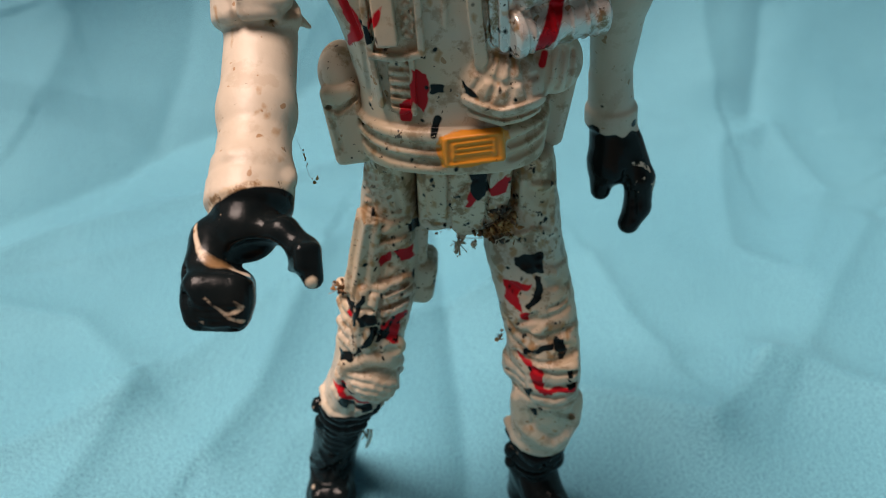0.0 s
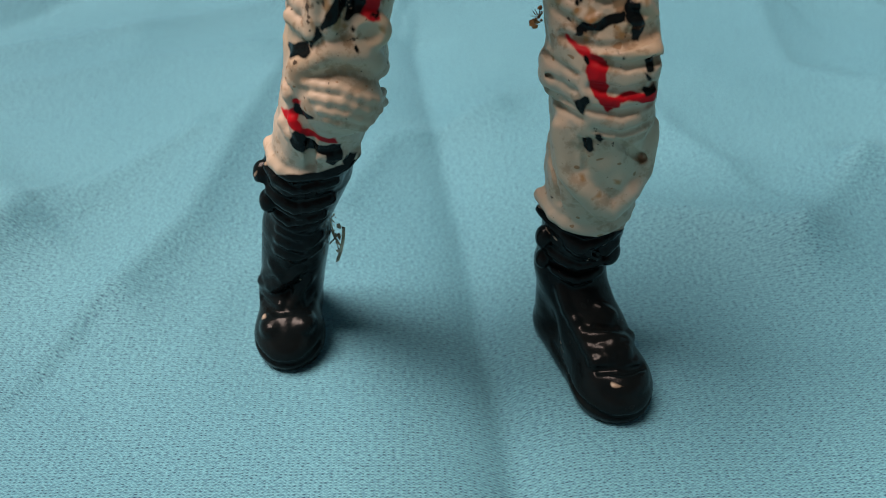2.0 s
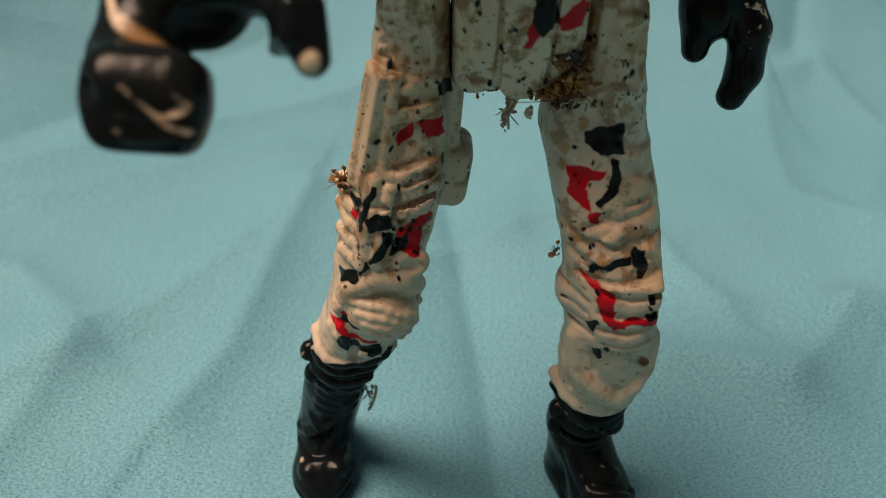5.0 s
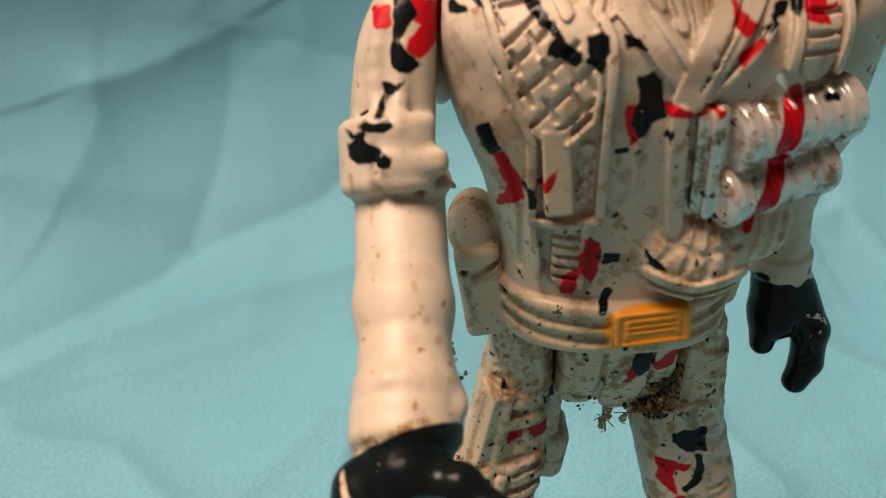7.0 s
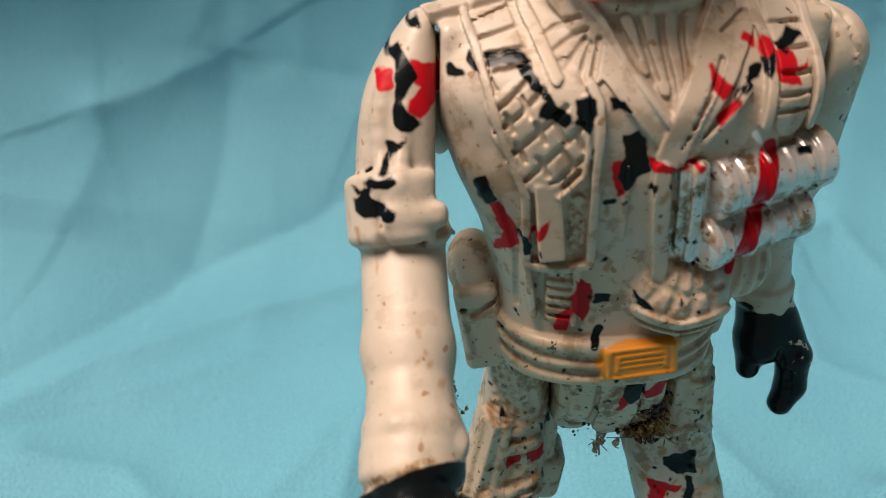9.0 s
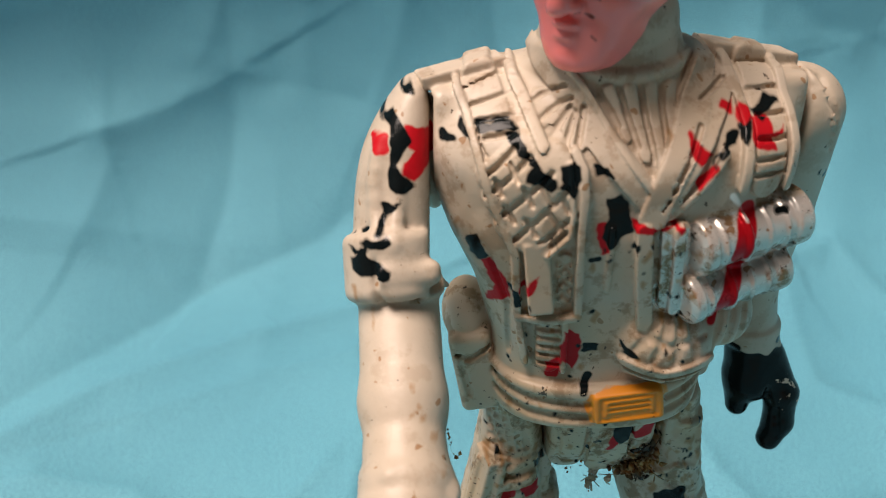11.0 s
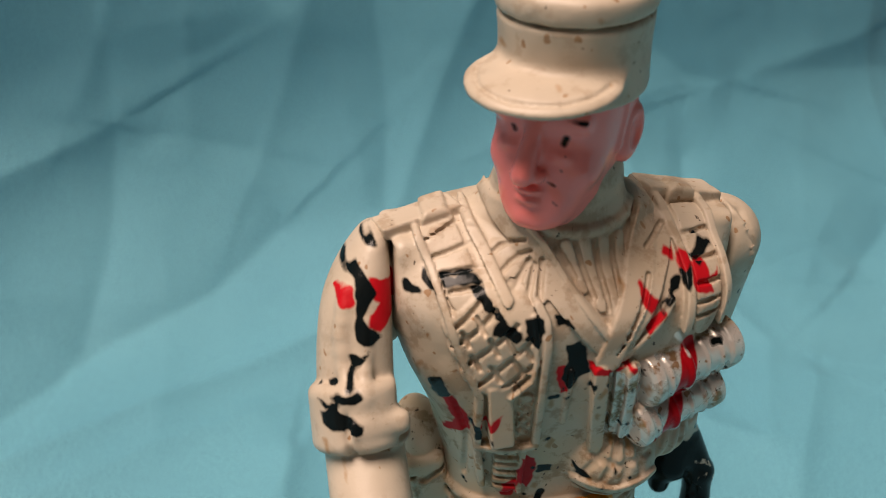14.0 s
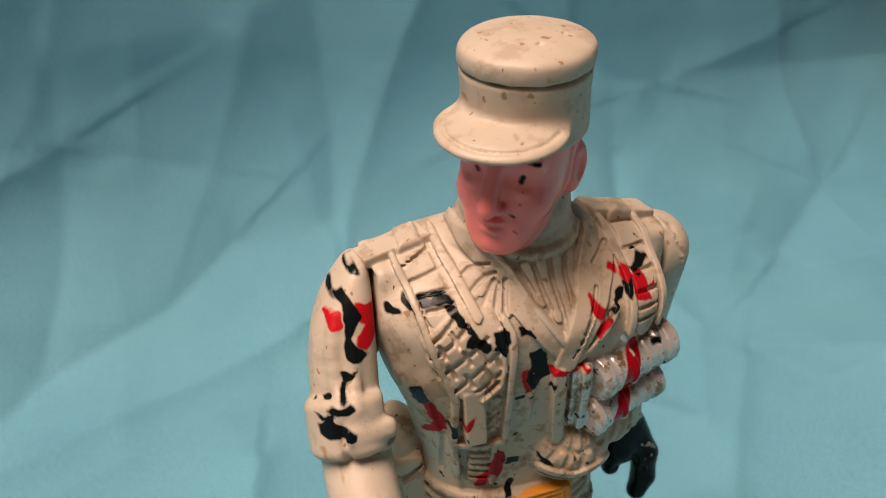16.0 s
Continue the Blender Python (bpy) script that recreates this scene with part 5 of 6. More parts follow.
    black(0.28, (11.4, -3.3, 84.7), (11.9, -3.6, 84.5))
    black(0.3, (11.6, -4.1, 83.9), (12.4, -3.8, 83.9))
    patch(own, v, "silver", -2.0, (3.0, 83.4), (4.0, 83.2), (4.4, 79.0), (3.6, 78.8))
    stroke(own, "white", v, [(8.0, -4.3, 85.5), (8.7, -4.6, 84.7), (9.2, -5.0, 83.9)], 0.2)
    stroke(own, "white", v, [(12.4, -2.5, 85.2), (12.9, -3.4, 84.6), (13.1, -3.9, 83.8)], 0.2)


def paint_arm_right(own, v):
    x, y, z = v.T
    own["black"] = 0.7 - 0.30 * (x + 15) + 0.84 * (y + 16.9) + 0.54 * (z - 68.2)
    own["worn"] = np.full(len(v), 0.08)
    own["grime"] = np.where(own["black"] < 0.5, 1.2, own["grime"])

    patch(own, v, "black", 2.3, (-16.5, 90.2), (-15.4, 90.5), (-14.4, 88.7), (-15.5, 87.4), (-15.2, 86.9), (-14.0, 86.0), (-14.8, 85.7), (-15.8, 86.1), (-15.8, 87.5), (-15.5, 88.5), (-15.7, 89.8))
    patch(own, v, "black", 4.8, (-17.8, 89.2), (-17.2, 89.7), (-16.1, 90.4), (-16.3, 90.1), (-17.1, 89.6), (-17.6, 89.1))
    patch(own, v, "red", 3.3, (-14.6, 89.6), (-13.1, 89.3), (-12.7, 88.4), (-12.7, 86.8), (-13.5, 87.0), (-14.0, 86.3), (-14.9, 86.9), (-14.8, 87.5), (-13.8, 88.1), (-14.4, 88.8))
    patch(own, v, "red", 1.4, (-17.3, 88.8), (-15.9, 89.1), (-16.0, 88.2), (-16.9, 88.2))
    patch(own, v, "black", -1.3, (-16.4, 85.1), (-15.1, 85.2), (-15.8, 84.6), (-16.6, 83.7), (-17.0, 83.8), (-16.2, 84.4))
    patch(own, v, "black", -1.6, (-18.0, 83.1), (-16.2, 83.6), (-16.0, 83.3), (-16.8, 83.0), (-17.4, 82.9))
    patch(own, v, "black", -2.2, (-18.5, 82.3), (-17.6, 82.7), (-17.6, 82.9), (-18.3, 82.6), (-18.7, 82.5))
    patch(own, v, "black", -4.2, (-18.7, 81.9), (-17.8, 82.7), (-17.2, 82.1), (-16.6, 82.1), (-15.8, 81.5), (-16.0, 81.3), (-17.7, 81.2), (-18.5, 81.3))
    patch(own, v, "black", 5.1, (-15.6, 91.6), (-14.2, 91.9), (-14.0, 91.6), (-14.8, 91.8))
    patch(own, v, "rust", -4.3, (-18.7, 80.1), (-18.4, 80.3), (-18.5, 77.8), (-18.6, 77.9))
    patch(own, v, "rust", -4.9, (-14.7, 79.4), (-14.2, 79.1), (-14.3, 78.7), (-14.7, 78.8))
    patch(own, v, "rust", -10.7, (-14.7, 75.8), (-14.3, 75.8), (-14.3, 75.5), (-14.6, 75.5))
    patch(own, v, "rust", -11.4, (-14.3, 75.0), (-14.0, 74.9), (-13.9, 74.7), (-14.3, 74.7))
    patch(own, v, "rust", -11.9, (-14.0, 74.3), (-13.7, 74.3), (-13.7, 74.0), (-14.0, 74.1))
    patch(own, v, "rust", -11.9, (-14.7, 74.6), (-14.4, 74.6), (-14.4, 74.4), (-14.7, 74.4))
    patch(own, v, "rust", -12.6, (-13.2, 73.4), (-12.8, 73.2), (-12.8, 73.0), (-13.1, 73.2))
    patch(own, v, "rust", -15.4, (-12.7, 72.3), (-12.4, 72.1), (-12.4, 71.9), (-12.7, 72.0))
    patch(own, v, "rust", -4.9, (-17.5, 78.6), (-17.3, 78.6), (-17.1, 77.6), (-17.3, 77.5))
    for r, *line in ((0.22, (-18.6, -20.6, 68.6), (-18.4, -21.3, 68.3), (-18.0, -22.1, 67.8), (-17.1, -22.9, 67.3), (-16.0, -23.2, 66.5), (-14.6, -23.0, 65.9)),
                     (0.08, (-18.7, -24.0, 66.1), (-17.8, -25.0, 66.2), (-16.9, -25.7, 66.2), (-16.1, -26.1, 65.5), (-15.5, -26.0, 64.9), (-14.5, -25.6, 65.2)),
                     (0.08, (-19.0, -24.2, 65.3), (-18.3, -25.4, 64.7), (-17.1, -26.4, 64.5)), (0.08, (-15.7, -25.3, 66.2), (-14.9, -25.3, 65.8), (-14.4, -25.5, 65.3)),
                     (0.05, (-15.3, -26.2, 64.7), (-14.4, -26.0, 64.3)), (0.4, (-9.5, -24.9, 66.7), (-9.4, -24.2, 66.9)), (0.05, (-11.1, -21.5, 68.8), (-10.2, -22.9, 68.5)), (0.07, (-10.0, -23.3, 68.2), (-9.7, -23.5, 67.7))):
        bare(own, v, line, r)


def streaks(own, v, seed, count, x0, x1, z0, z1, lean):
    """Brown scratches run down the plastic, and small black crumbs of dirt."""
    rng = random.Random(seed)
    for n in range(count):
        f = rng.random()
        x, z = rng.uniform(x0, x1) + lean * f, z0 + (z1 - z0) * f
        w, h, tilt = rng.uniform(0.14, 0.34), rng.uniform(0.25, 1.2), rng.uniform(-0.35, 0.35)
        patch(own, v, "rust", 4.5, (x - w, z), (x - w / 2 + tilt * h, z + h), (x + w + tilt * h, z + 0.7 * h), (x + w / 2, z - 0.4 * h))
        x, z, w, h = x + rng.uniform(-1.5, 1.5), z + rng.uniform(-1.5, 1.5), rng.uniform(0.02, 0.1), rng.uniform(0.03, 0.22)
        patch(own, v, "black", 4.5, (x - w, z), (x, z + h), (x + w, z), (x, z - h))


def paint_legs(own, v, right):
    z = v[:, 2]

    own["worn"] = np.full(len(v), 0.1)
    own["grime"] = 0.5 + 0.4 * np.clip((z - 35) / 4, 0, 1)
    rubs = ([(-20.3, 6.3, 5.2), (-19.7, 6.0, 5.4), (-19.2, 5.6, 5.4)], [(-16.4, 2.7, 2.8), (-16.1, 2.7, 2.9)], [(-15.5, 3.6, 3.5)], [(-14.7, 5.5, 4.3)], [(-15.0, 4.2, 3.9)], [(-20.4, 4.0, 2.9), (-19.4, 3.0, 2.8)], [(-20.1, 8.4, 7.6), (-19.8, 8.5, 7.9)],
            [(-17.6, 4.0, 23.9), (-18.0, 4.3, 23.3)], [(-17.7, 4.0, 21.3), (-17.9, 4.2, 20.4)], [(-18.2, 7.4, 10.6), (-17.7, 7.3, 9.6)], [(-14.8, 1.6, 21.5), (-14.3, 1.8, 21.2)], [(-11.2, 4.6, 20.6), (-11.0, 4.8, 20.0)]) if right else (
        [(14.5, -4.6, 4.9), (16.0, -4.5, 4.9), (17.9, -3.3, 4.5)], [(15.7, -5.5, 3.8), (16.5, -5.3, 3.8)], [(13.2, -2.6, 6.0), (12.9, -2.2, 5.5)], [(8.2, 2.9, 17.9), (8.7, 2.6, 17.3), (9.2, 2.3, 17.0)], [(12.2, 1.7, 14.9), (13.0, 1.8, 15.0)], [(11.2, 1.7, 8.1), (11.5, 1.2, 7.6)], [(12.0, 0.2, 6.6), (12.3, -0.5, 6.4)],
        [(11.6, 3.0, 12.5), (12.4, 3.0, 12.7)], [(10.8, 1.4, 16.4)], [(17.2, -1.2, 6.1), (17.5, -1.6, 5.7)], [(13.9, -2.0, 6.5), (14.1, -2.2, 6.3)], [(14.9, -5.8, 0.5), (15.8, -6.0, 0.4)], [(8.4, 3.0, 15.2), (8.6, 3.0, 14.6)])
    rubbed = [(line, 0.08 if len(line) == 3 else -0.02) for line in rubs]
    if right:
        own["black"] = z - 25.6 - 0.18 * (v[:, 0] + 13.6)
        patch(own, v, "red", 4.7, (-5.8, 50.9), (-4.0, 50.8), (-3.8, 49.2), (-5.2, 49.6))
        patch(own, v, "red", 3.5, (-6.6, 50.7), (-6.2, 50.9), (-6.6, 49.4), (-7.5, 48.9), (-7.5, 49.5))
        patch(own, v, "black", 6.0, (-4.4, 54.1), (-3.4, 53.5), (-3.3, 52.3), (-4.2, 52.6))
        patch(own, v, "black", 2.4, (-9.6, 45.9), (-9.2, 45.7), (-10.2, 43.1), (-10.8, 41.6), (-11.0, 41.8), (-10.4, 44.2))
        patch(own, v, "black", 1.8, (-10.2, 43.1), (-8.4, 43.6), (-8.1, 42.5), (-10.0, 41.9))
        patch(own, v, "black", 2.2, (-8.7, 42.0), (-8.0, 41.5), (-8.2, 40.0), (-9.9, 38.8), (-10.0, 39.1), (-8.9, 40.8))
        patch(own, v, "black", 2.4, (-7.8, 40.9), (-6.7, 41.5), (-7.1, 39.7), (-8.4, 39.3))
        patch(own, v, "red", 2.4, (-7.7, 41.5), (-6.7, 42.1), (-5.0, 42.6), (-4.8, 41.6), (-5.8, 41.3), (-5.8, 39.3), (-6.3, 39.1), (-7.2, 39.7))
        patch(own, v, "black", 1.8, (-12.8, 36.9), (-11.1, 37.8), (-11.0, 37.2), (-11.5, 36.7), (-12.7, 36.5))
        patch(own, v, "black", 1.8, (-10.3, 39.0), (-11.0, 37.4), (-10.8, 37.4), (-10.1, 38.4))
        patch(own, v, "black", 3.4, (-11.5, 44.0), (-10.4, 44.3), (-10.9, 43.1), (-11.3, 43.5))
        patch(own, v, "red", 2.9, (-11.5, 43.0), (-10.9, 43.3), (-11.1, 42.6))
        patch(own, v, "red", 1.7, (-14.1, 31.3), (-12.8, 32.2), (-12.6, 31.2), (-12.2, 30.2), (-9.9, 29.4), (-9.8, 29.0), (-10.9, 29.2), (-12.3, 29.9), (-13.5, 30.9))
        patch(own, v, "red", 1.5, (-12.8, 33.0), (-12.2, 33.2), (-12.3, 32.7), (-12.7, 32.6))
        patch(own, v, "black", 1.6, (-12.8, 32.6), (-12.4, 32.4), (-11.3, 31.9), (-11.8, 31.4), (-12.5, 31.7), (-12.8, 32.0))
        patch(own, v, "black", 2.2, (-13.5, 29.4), (-12.8, 30.3), (-12.3, 29.8), (-11.9, 29.0), (-9.6, 28.5), (-9.5, 27.6), (-10.3, 26.2), (-10.8, 26.7), (-10.7, 28.0), (-12.0, 28.1), (-12.9, 28.5), (-13.4, 28.8))
        patch(own, v, "black", 3.5, (-9.3, 27.3), (-8.3, 26.6), (-9.2, 26.0), (-9.5, 26.4))
    else:
        own["black"] = z - 18.6 + 0.12 * (v[:, 0] - 11.6)
        patch(own, v, "red", 2.7, (6.2, 47.1), (6.9, 47.4), (9.2, 47.2), (8.0, 46.1), (7.4, 45.7), (8.2, 44.1), (8.1, 43.8), (6.4, 44.8))
        patch(own, v, "red", 1.9, (8.2, 43.5), (9.0, 43.5), (9.0, 42.4), (8.3, 42.7))
        patch(own, v, "black", 2.8, (7.1, 50.5), (8.9, 50.9), (10.1, 51.0), (10.3, 48.9), (9.2, 48.5), (7.3, 49.7))
        patch(own, v, "black", 2.2, (9.6, 48.1), (10.1, 48.1), (10.3, 45.6), (9.0, 44.3), (8.7, 44.6), (9.6, 46.0))
        patch(own, v, "red", 0.2, (9.5, 36.8), (10.3, 36.5), (11.0, 35.9), (10.7, 34.7), (11.1, 34.3), (11.1, 33.8), (11.9, 32.7), (11.3, 32.2), (10.5, 33.5), (9.5, 35.4), (9.7, 36.1))
        patch(own, v, "red", -0.1, (11.1, 33.5), (14.0, 33.9), (14.8, 34.0), (15.4, 32.7), (14.1, 33.2), (12.0, 33.4), (11.9, 32.8), (11.4, 32.9))
        patch(own, v, "red", 1.8, (8.1, 37.6), (8.4, 37.4), (9.5, 36.9), (9.4, 36.7), (8.3, 37.3))
        patch(own, v, "black", 1.6, (8.6, 38.5), (9.0, 38.7), (9.0, 38.2), (8.6, 38.0))
        patch(own, v, "black", 1.2, (9.1, 38.9), (11.8, 39.8), (12.0, 39.3), (9.7, 38.5), (9.1, 38.4))
        patch(own, v, "black", 0.9, (12.2, 40.5), (13.0, 40.4), (13.5, 39.0), (13.2, 37.6), (12.8, 37.7), (12.5, 38.7), (12.0, 39.3))
        patch(own, v, "black", -0.3, (13.7, 36.7), (14.1, 36.9), (14.4, 35.9), (13.9, 35.8))
        patch(own, v, "black", -0.3, (13.7, 35.6), (14.1, 35.2), (14.1, 34.9), (13.8, 35.3))
        patch(own, v, "black", 0.1, (13.9, 34.2), (14.7, 34.2), (14.7, 34.0), (14.2, 33.6), (13.9, 33.9))
        patch(own, v, "black", 0.4, (9.0, 32.9), (9.4, 33.4), (9.6, 33.3), (9.6, 31.9), (9.4, 32.0))
        patch(own, v, "black", 0.7, (10.0, 29.4), (10.2, 29.9), (10.6, 29.6), (10.7, 28.7), (10.4, 28.3), (10.1, 28.6))
        patch(own, v, "black", 0.5, (10.7, 30.2), (11.0, 30.3), (11.4, 29.7), (11.2, 29.4))
        patch(own, v, "rust", 1.5, (10.0, 25.9), (10.4, 25.9), (10.6, 25.3), (10.1, 25.4))
        patch(own, v, "rust", 1.1, (12.7, 25.5), (13.4, 25.6), (13.4, 25.0), (12.9, 25.0))
        patch(own, v, "rust", 1.2, (11.2, 23.7), (11.8, 24.3), (11.9, 23.8), (11.2, 23.8))
    streaks(own, v, 21 + right, 60, -11.5 if right else 7.0, -5.5 if right else 14.5, 37.5, 61.5, 3.4 if right else -3.4)
    for line, r in rubbed:
        bare(own, v, line, r)


def paint_head(own, v, local):
    x, y, z = local.T
    own["skin"] = np.maximum(np.maximum(z - 103.8, 93.8 + 0.8 * (y + 2.2) - z), np.minimum(z - 103.4, -5.2 - y))
    own["skin"] = np.maximum(own["skin"], y - 4.4)

    def black(r, *pts):
        stroke(own, "black", v, pts, r)

    black(0.2, (-4.6, -0.3, 101.25), (-4.5, -0.4, 101.0))
    black(0.22, (-1.62, -2.9, 101.15), (-1.74, -2.9, 100.75))
    black(0.15, (-2.6, -3.3, 102.45), (-1.6, -3.4, 102.45), (-0.6, -3.2, 102.4))
    black(0.03, (-3.3, -2.7, 98.0), (-2.6, -2.5, 97.9), (-2.1, -2.4, 97.7))
    black(0.06, (-2.6, -2.5, 97.9), (-2.3, -2.5, 97.8))
    black(0.06, (-2.15, -2.5, 96.5), (-1.8, -2.6, 96.2))
    black(0.03, (-1.8, -2.6, 98.9), (-1.75, -2.6, 98.85))
    black(0.02, (-1.7, -3.0, 100.0), (-1.65, -3.0, 99.95))


def paint_cap(own, v):
    for r, *p in ((0.3, -5.44, 1.6, 106.5), (0.33, -1.7, -3.9, 105.97), (0.16, -2.8, -3.4, 104.9), (0.14, 0.6, -3.2, 104.9), (0.18, -4.9, 0.2, 109.2), (0.16, -0.5, -2.8, 109.0), (0.14, 1.8, -1.2, 111.1), (0.16, -3.2, 3.8, 111.3), (0.16, 0.9, 5.4, 111.3), (0.12, -1.8, 0.9, 111.4), (0.14, -3.6, 1.4, 111.1)):
        stroke(own, "rust", v, [p, (p[0] + 0.1, p[1], p[2] - 0.1)], r)


def figure():
    verts, quads, at = [], [], 0
    coats = {name: [] for name in COATS}
    makers = (torso, pelvis, leg_right, leg_left, arm_right, arm_left, head, cap)
    for maker in makers:
        v, q = maker().skin()
        local = v
        if maker in (head, cap):
            v = place_head(tip_cap(v) if maker is cap else v)
        own = {key: np.full(len(v), 9.0) for key in COATS}
        own["worn"], own["grime"] = np.zeros(len(v)), np.full(len(v), {leg_right: 1.1, leg_left: 1.0, pelvis: 1.1, torso: 0.3, head: 0.3, cap: 0.3}.get(maker, 0.22))
        if maker is torso:
            paint_torso(own, v)
        elif maker is pelvis:
            patch(own, v, "black", 1.8, (2.1, 62.4), (2.3, 62.9), (3.6, 62.8), (4.0, 59.6), (2.9, 58.7), (2.4, 59.6))
            patch(own, v, "red", 2.0, (2.3, 60.2), (2.9, 58.7), (1.9, 57.8))
            streaks(own, v, 20, 26, -2.8, 6.0, 53.4, 62.8, 0.0)
            patch(own, v, "red", 2.0, (4.0, 59.9), (4.9, 60.5), (5.6, 61.3), (6.2, 60.6), (5.7, 59.2), (4.5, 59.2))
        elif maker is arm_right:
            paint_arm_right(own, v)
        elif maker is arm_left:
            own["black"] = v[:, 2] - 61.4 - 0.35 * np.sin(2.3 * v[:, 0] + 1.1 * v[:, 1]) * np.sin(0.9 * v[:, 0])
            own["worn"] = np.full(len(v), 0.35)
            for p, r in (((15.7, 8.8, 61.7), 0.6), ((19.9, 9.2, 62.4), 0.45), ((16.2, 8.3, 64.6), 0.15)):
                stroke(own, "black", v, [p], r)
            stroke(own, "black", v, [(18.0, 5.0, 82.8), (18.6, 5.1, 82.4)], 0.4)
        elif maker is head:
            paint_head(own, v, local)
        elif maker is cap:
            paint_cap(own, v)
        else:
            paint_legs(own, v, maker is leg_right)
        verts.append(v)
        quads.append(q + at)
        at += len(v)
        for key in COATS:
            coats[key].append(own[key])
    v, q = np.concatenate(verts) * MM, np.concatenate(quads)
    me = bpy.data.meshes.new("toy_soldier")
    me.vertices.add(len(v))
    me.vertices.foreach_set("co", v.astype(np.float32).ravel())
    me.loops.add(4 * len(q))
    me.loops.foreach_set("vertex_index", q.astype(np.int32).ravel())
    me.polygons.add(len(q))
    me.polygons.foreach_set("loop_start", np.arange(0, 4 * len(q), 4, dtype=np.int32))
    me.polygons.foreach_set("use_smooth", np.ones(len(q), bool))
    me.update(calc_edges=True)
    for key, values in coats.items():
        me.attributes.new(key, "FLOAT", "POINT").data.foreach_set("value", np.concatenate(values).astype(np.float32))
    me.materials.append(FIGURE)
    return tagged(new("toy_soldier", me), "worn cream plastic toy soldier with paint splashes on blue cloth", "toy figure")


figure()


# ---- dirt that clings to the toy ----
def crumbs(name, label, bits, fibres, seed, mat=DIRT):
    """A tuft of dried dirt: bits are (place, spread, count, size), fibres (from, to, thickness), in millimetres."""
    rng = random.Random(seed)
    bm = bmesh.new()

    def lump(p, size):
        made = bmesh.ops.create_icosphere(bm, subdivisions=1, radius=1.0)["verts"]
        m = Euler([rng.uniform(0, 6) for _ in range(3)]).to_matrix()
        grow = Vector([size * rng.uniform(0.2, 1.5) for _ in range(3)])
        for v in made:
            v.co = (Vector(p) + m @ (v.co * rng.uniform(0.55, 1.3) * grow)) * MM

    for p, spread, count, size in bits:
        for _ in range(count):
            lump([a + rng.gauss(0, s) for a, s in zip(p, spread)], size * rng.uniform(0.4, 1.2))
    for p, q, r in fibres:
        p, q = Vector(p), Vector(q)
        mid = (p + q) / 2 + Vector([rng.uniform(-0.18, 0.18) * (q - p).length for _ in range(3)])
        ring = []
        for n in range(7):
            f = n / 6
            c = (1 - f) ** 2 * p + 2 * f * (1 - f) * mid + f * f * q
            ring.append([bm.verts.new((c + Vector((r * math.cos(a), r * math.sin(a), 0.3 * r * math.sin(a)))) * MM) for a in (0, 2.1, 4.2)])
        for a, b in zip(ring, ring[1:]):
            for i in range(3):
                bm.faces.new((a[i], a[(i + 1) % 3], b[(i + 1) % 3], b[i]))
    me = bpy.data.meshes.new(name)
    bm.to_mesh(me)
    bm.free()
    me.materials.append(mat)
    return tagged(new(name, me), label, "dirt", group="dirt on the toy")


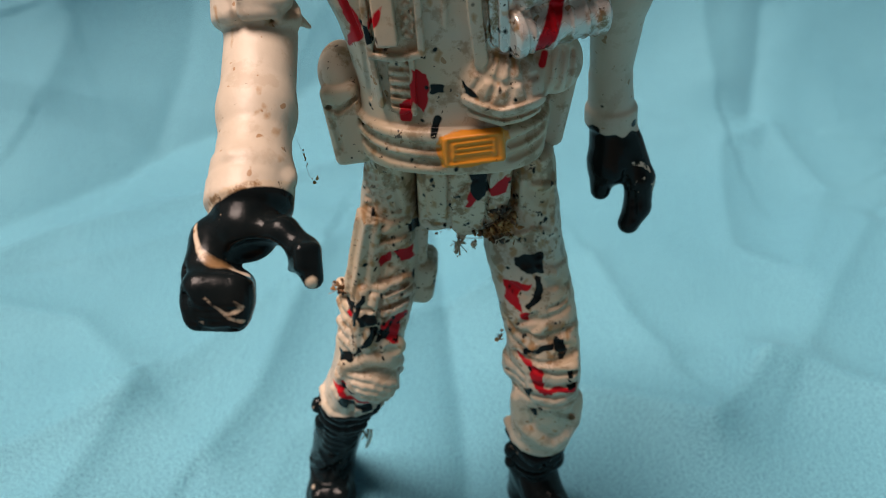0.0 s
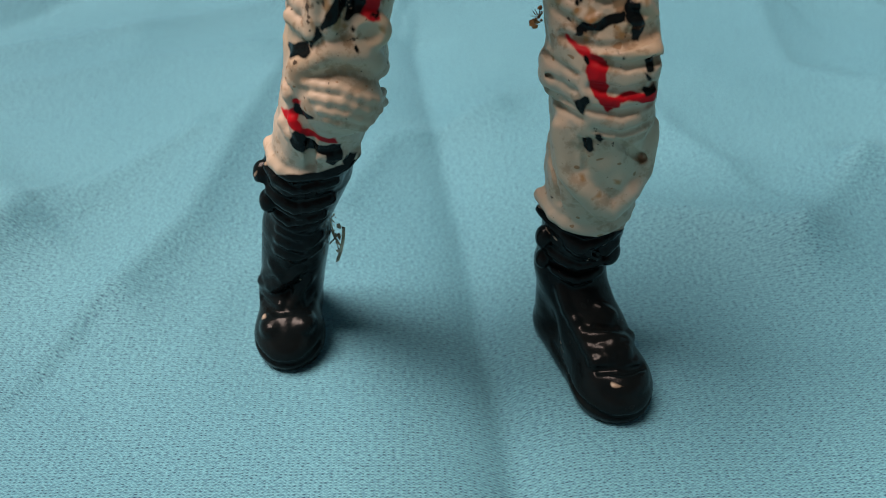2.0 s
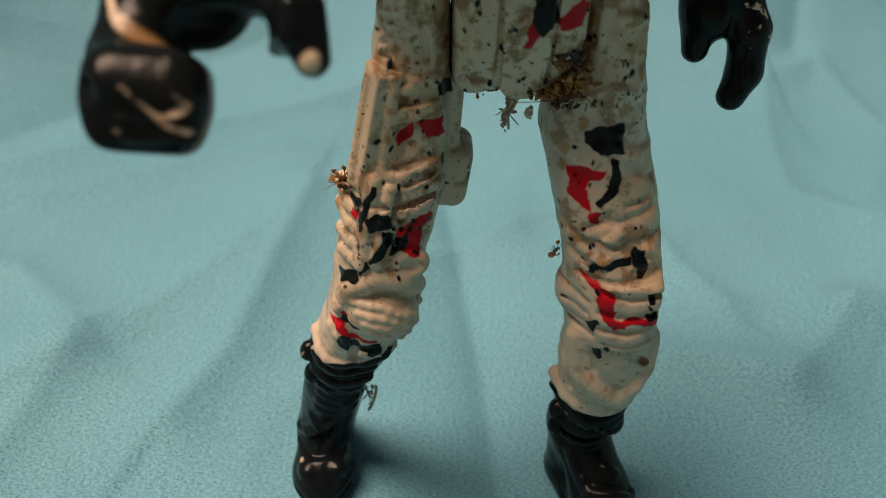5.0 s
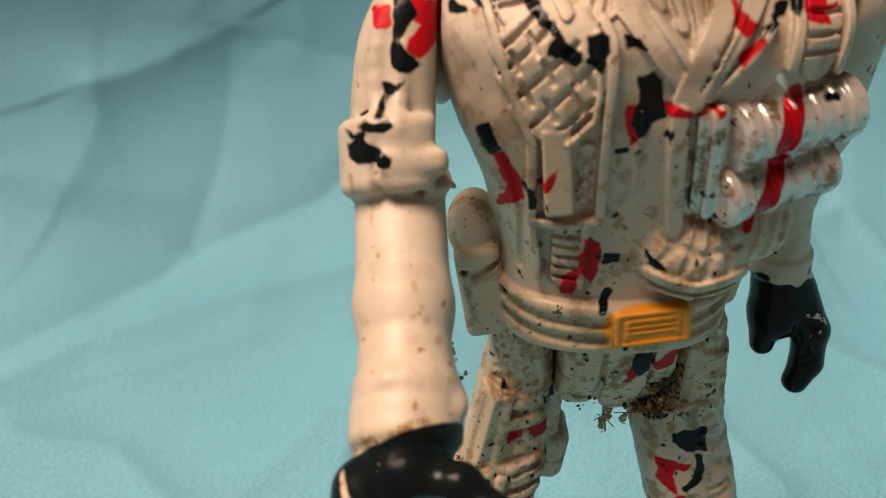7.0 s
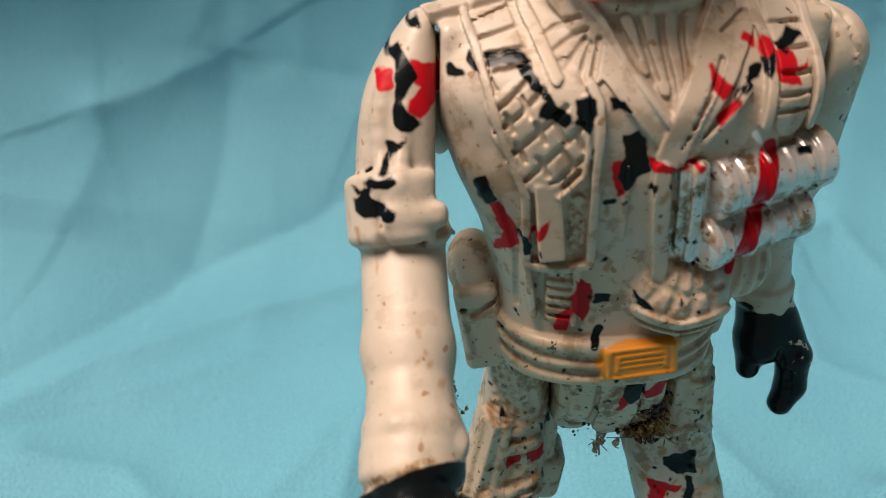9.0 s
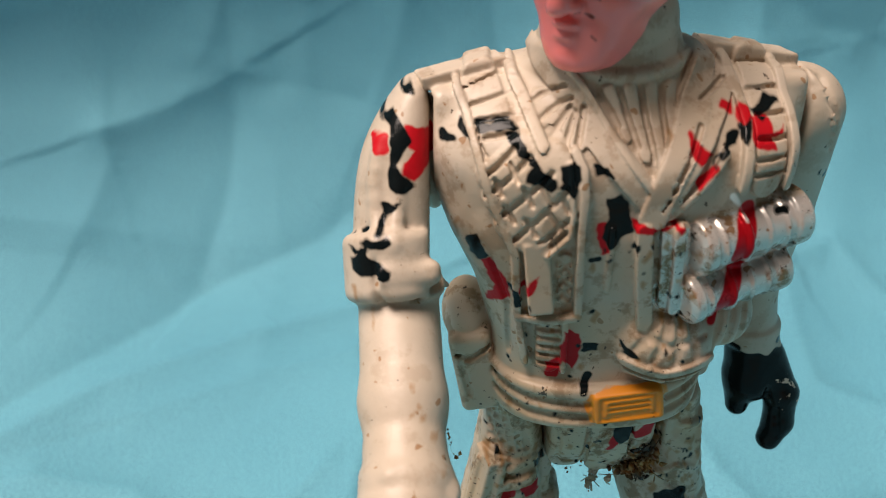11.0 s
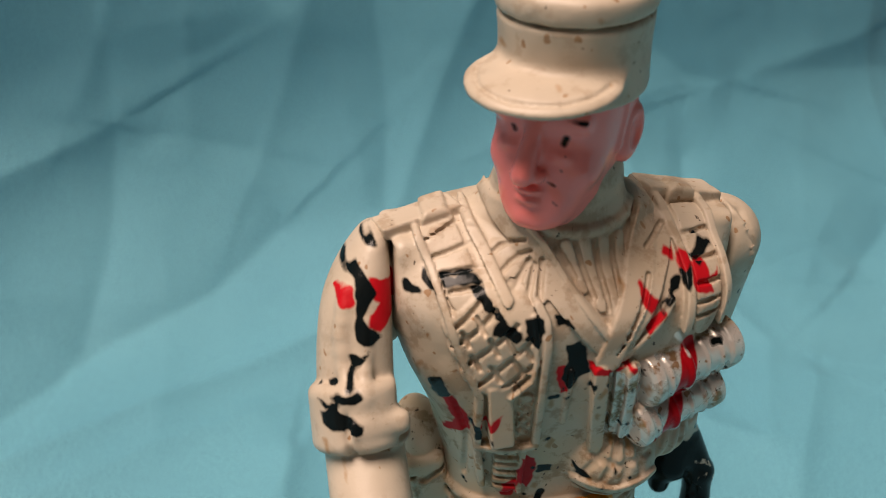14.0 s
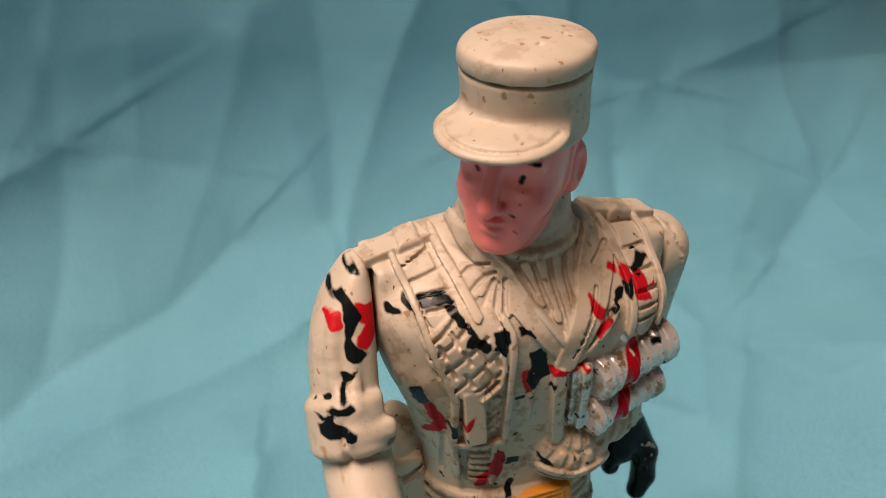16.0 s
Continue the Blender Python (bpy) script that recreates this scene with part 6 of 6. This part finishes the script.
def dirt():
    rng = random.Random(8)
    tuft = [((4.9 + rng.gauss(0, 1.1), 1.2 + rng.gauss(0, 0.4), 53.5 + rng.gauss(0, 0.5)), (4.8 + rng.gauss(0, 1.3), 0.9 + rng.gauss(0, 0.5), 53.3 + rng.gauss(0, 0.6)), 0.05) for _ in range(16)]
    crumbs("dirt_clump", "brown dried dirt and fibres stuck under the toy's belt", [((4.9, 1.4, 53.6), (0.8, 0.5, 0.5), 130, 0.36), ((1.4, 2.4, 53.1), (1.6, 0.5, 0.2), 44, 0.22), ((6.0, 0.9, 55.0), (0.6, 0.35, 1.1), 100, 0.34), ((5.0, 0.4, 56.4), (0.7, 0.25, 0.8), 40, 0.26)],
           tuft + [((6.0 + rng.gauss(0, 0.9), 0.5, 55.0 + rng.gauss(0, 1.3)), (6.0 + rng.gauss(0, 0.9), 0.2, 55.2 + rng.gauss(0, 1.4)), 0.05) for _ in range(9)], 1)
    crumbs("lint_tuft", "pale tuft of lint hanging from the toy's crotch", [((1.4, 1.9, 52.3), (0.25, 0.3, 0.4), 26, 0.24), ((0.9, 1.7, 51.0), (0.16, 0.2, 0.5), 22, 0.2), ((2.9, 1.4, 51.6), (0.3, 0.2, 0.3), 10, 0.34)],
           [((1.4, 2.4, 53.0), (0.8, 1.3, 50.8), 0.14), ((1.0, 2.4, 53.0), (1.2, 1.3, 50.4), 0.14), ((2.0, 2.2, 53.0), (1.1, 1.4, 51.4), 0.12), ((1.6, 2.0, 52.0), (0.2, 1.6, 51.4), 0.06), ((1.2, 2.0, 51.4), (2.0, 1.6, 50.6), 0.06)], 7, LINT)
    crumbs("dirt_tuft", "small brown tuft of fibre on the toy's thigh", [((-12.2, 2.4, 45.0), (0.4, 0.4, 0.45), 34, 0.28)],
           [((-12.0, 2.4, 45.0), (-12.6 + rng.gauss(0, 0.4), 2.2 + rng.gauss(0, 0.3), 45.2 + rng.gauss(0, 0.5)), 0.05) for _ in range(18)], 2)
    crumbs("dirt_tuft", "black dirt specks caught beside the toy's knee", [((6.0, 1.6, 38.6), (0.3, 0.4, 0.7), 12, 0.26)],
           [((6.2, 1.6, 38.4), (5.8 + rng.gauss(0, 0.25), 1.4, 38.6 + rng.gauss(0, 0.5)), 0.04) for _ in range(6)], 3)
    crumbs("dirt_crumb", "single black dirt crumb on the toy's hip", [((11.6, 4.4, 55.6), (0.12, 0.12, 0.12), 4, 0.28)], [((11.0, 4.6, 55.4), (11.6, 4.4, 55.6), 0.08)], 4)
    crumbs("straw_bit", "dry straw bits hanging from the toy's boot by fibres", [((-11.8, 9.0, 13.0), (0.15, 0.15, 0.8), 7, 0.24), ((-11.8, 8.0, 15.6), (0.2, 0.3, 0.5), 6, 0.22)],
           [((-12.4, 7.4, 17.8), (-11.8, 9.4, 11.0), 0.07), ((-11.1, 8.8, 14.4), (-12.2, 9.9, 9.4), 0.22), ((-12.3, 9.0, 14.0), (-11.6, 9.6, 11.6), 0.12), ((-12.6, 8.8, 12.4), (-11.6, 9.0, 13.4), 0.1), ((-13.0, 7.6, 17.6), (-11.8, 8.0, 15.6), 0.06)], 5, LINT)
    crumbs("cobweb", "thin grey cobweb thread with dark specks under the forearm", [((-12.2, -8.9, 67.8), (0.12, 0.12, 0.6), 6, 0.18), ((-11.7, -8.5, 65.5), (0.15, 0.12, 0.3), 5, 0.15)],
           [((-13.0, -9.2, 71.4), (-12.2, -8.9, 67.8), 0.009), ((-12.2, -8.9, 67.8), (-11.7, -8.5, 65.3), 0.009)], 6)


dirt()
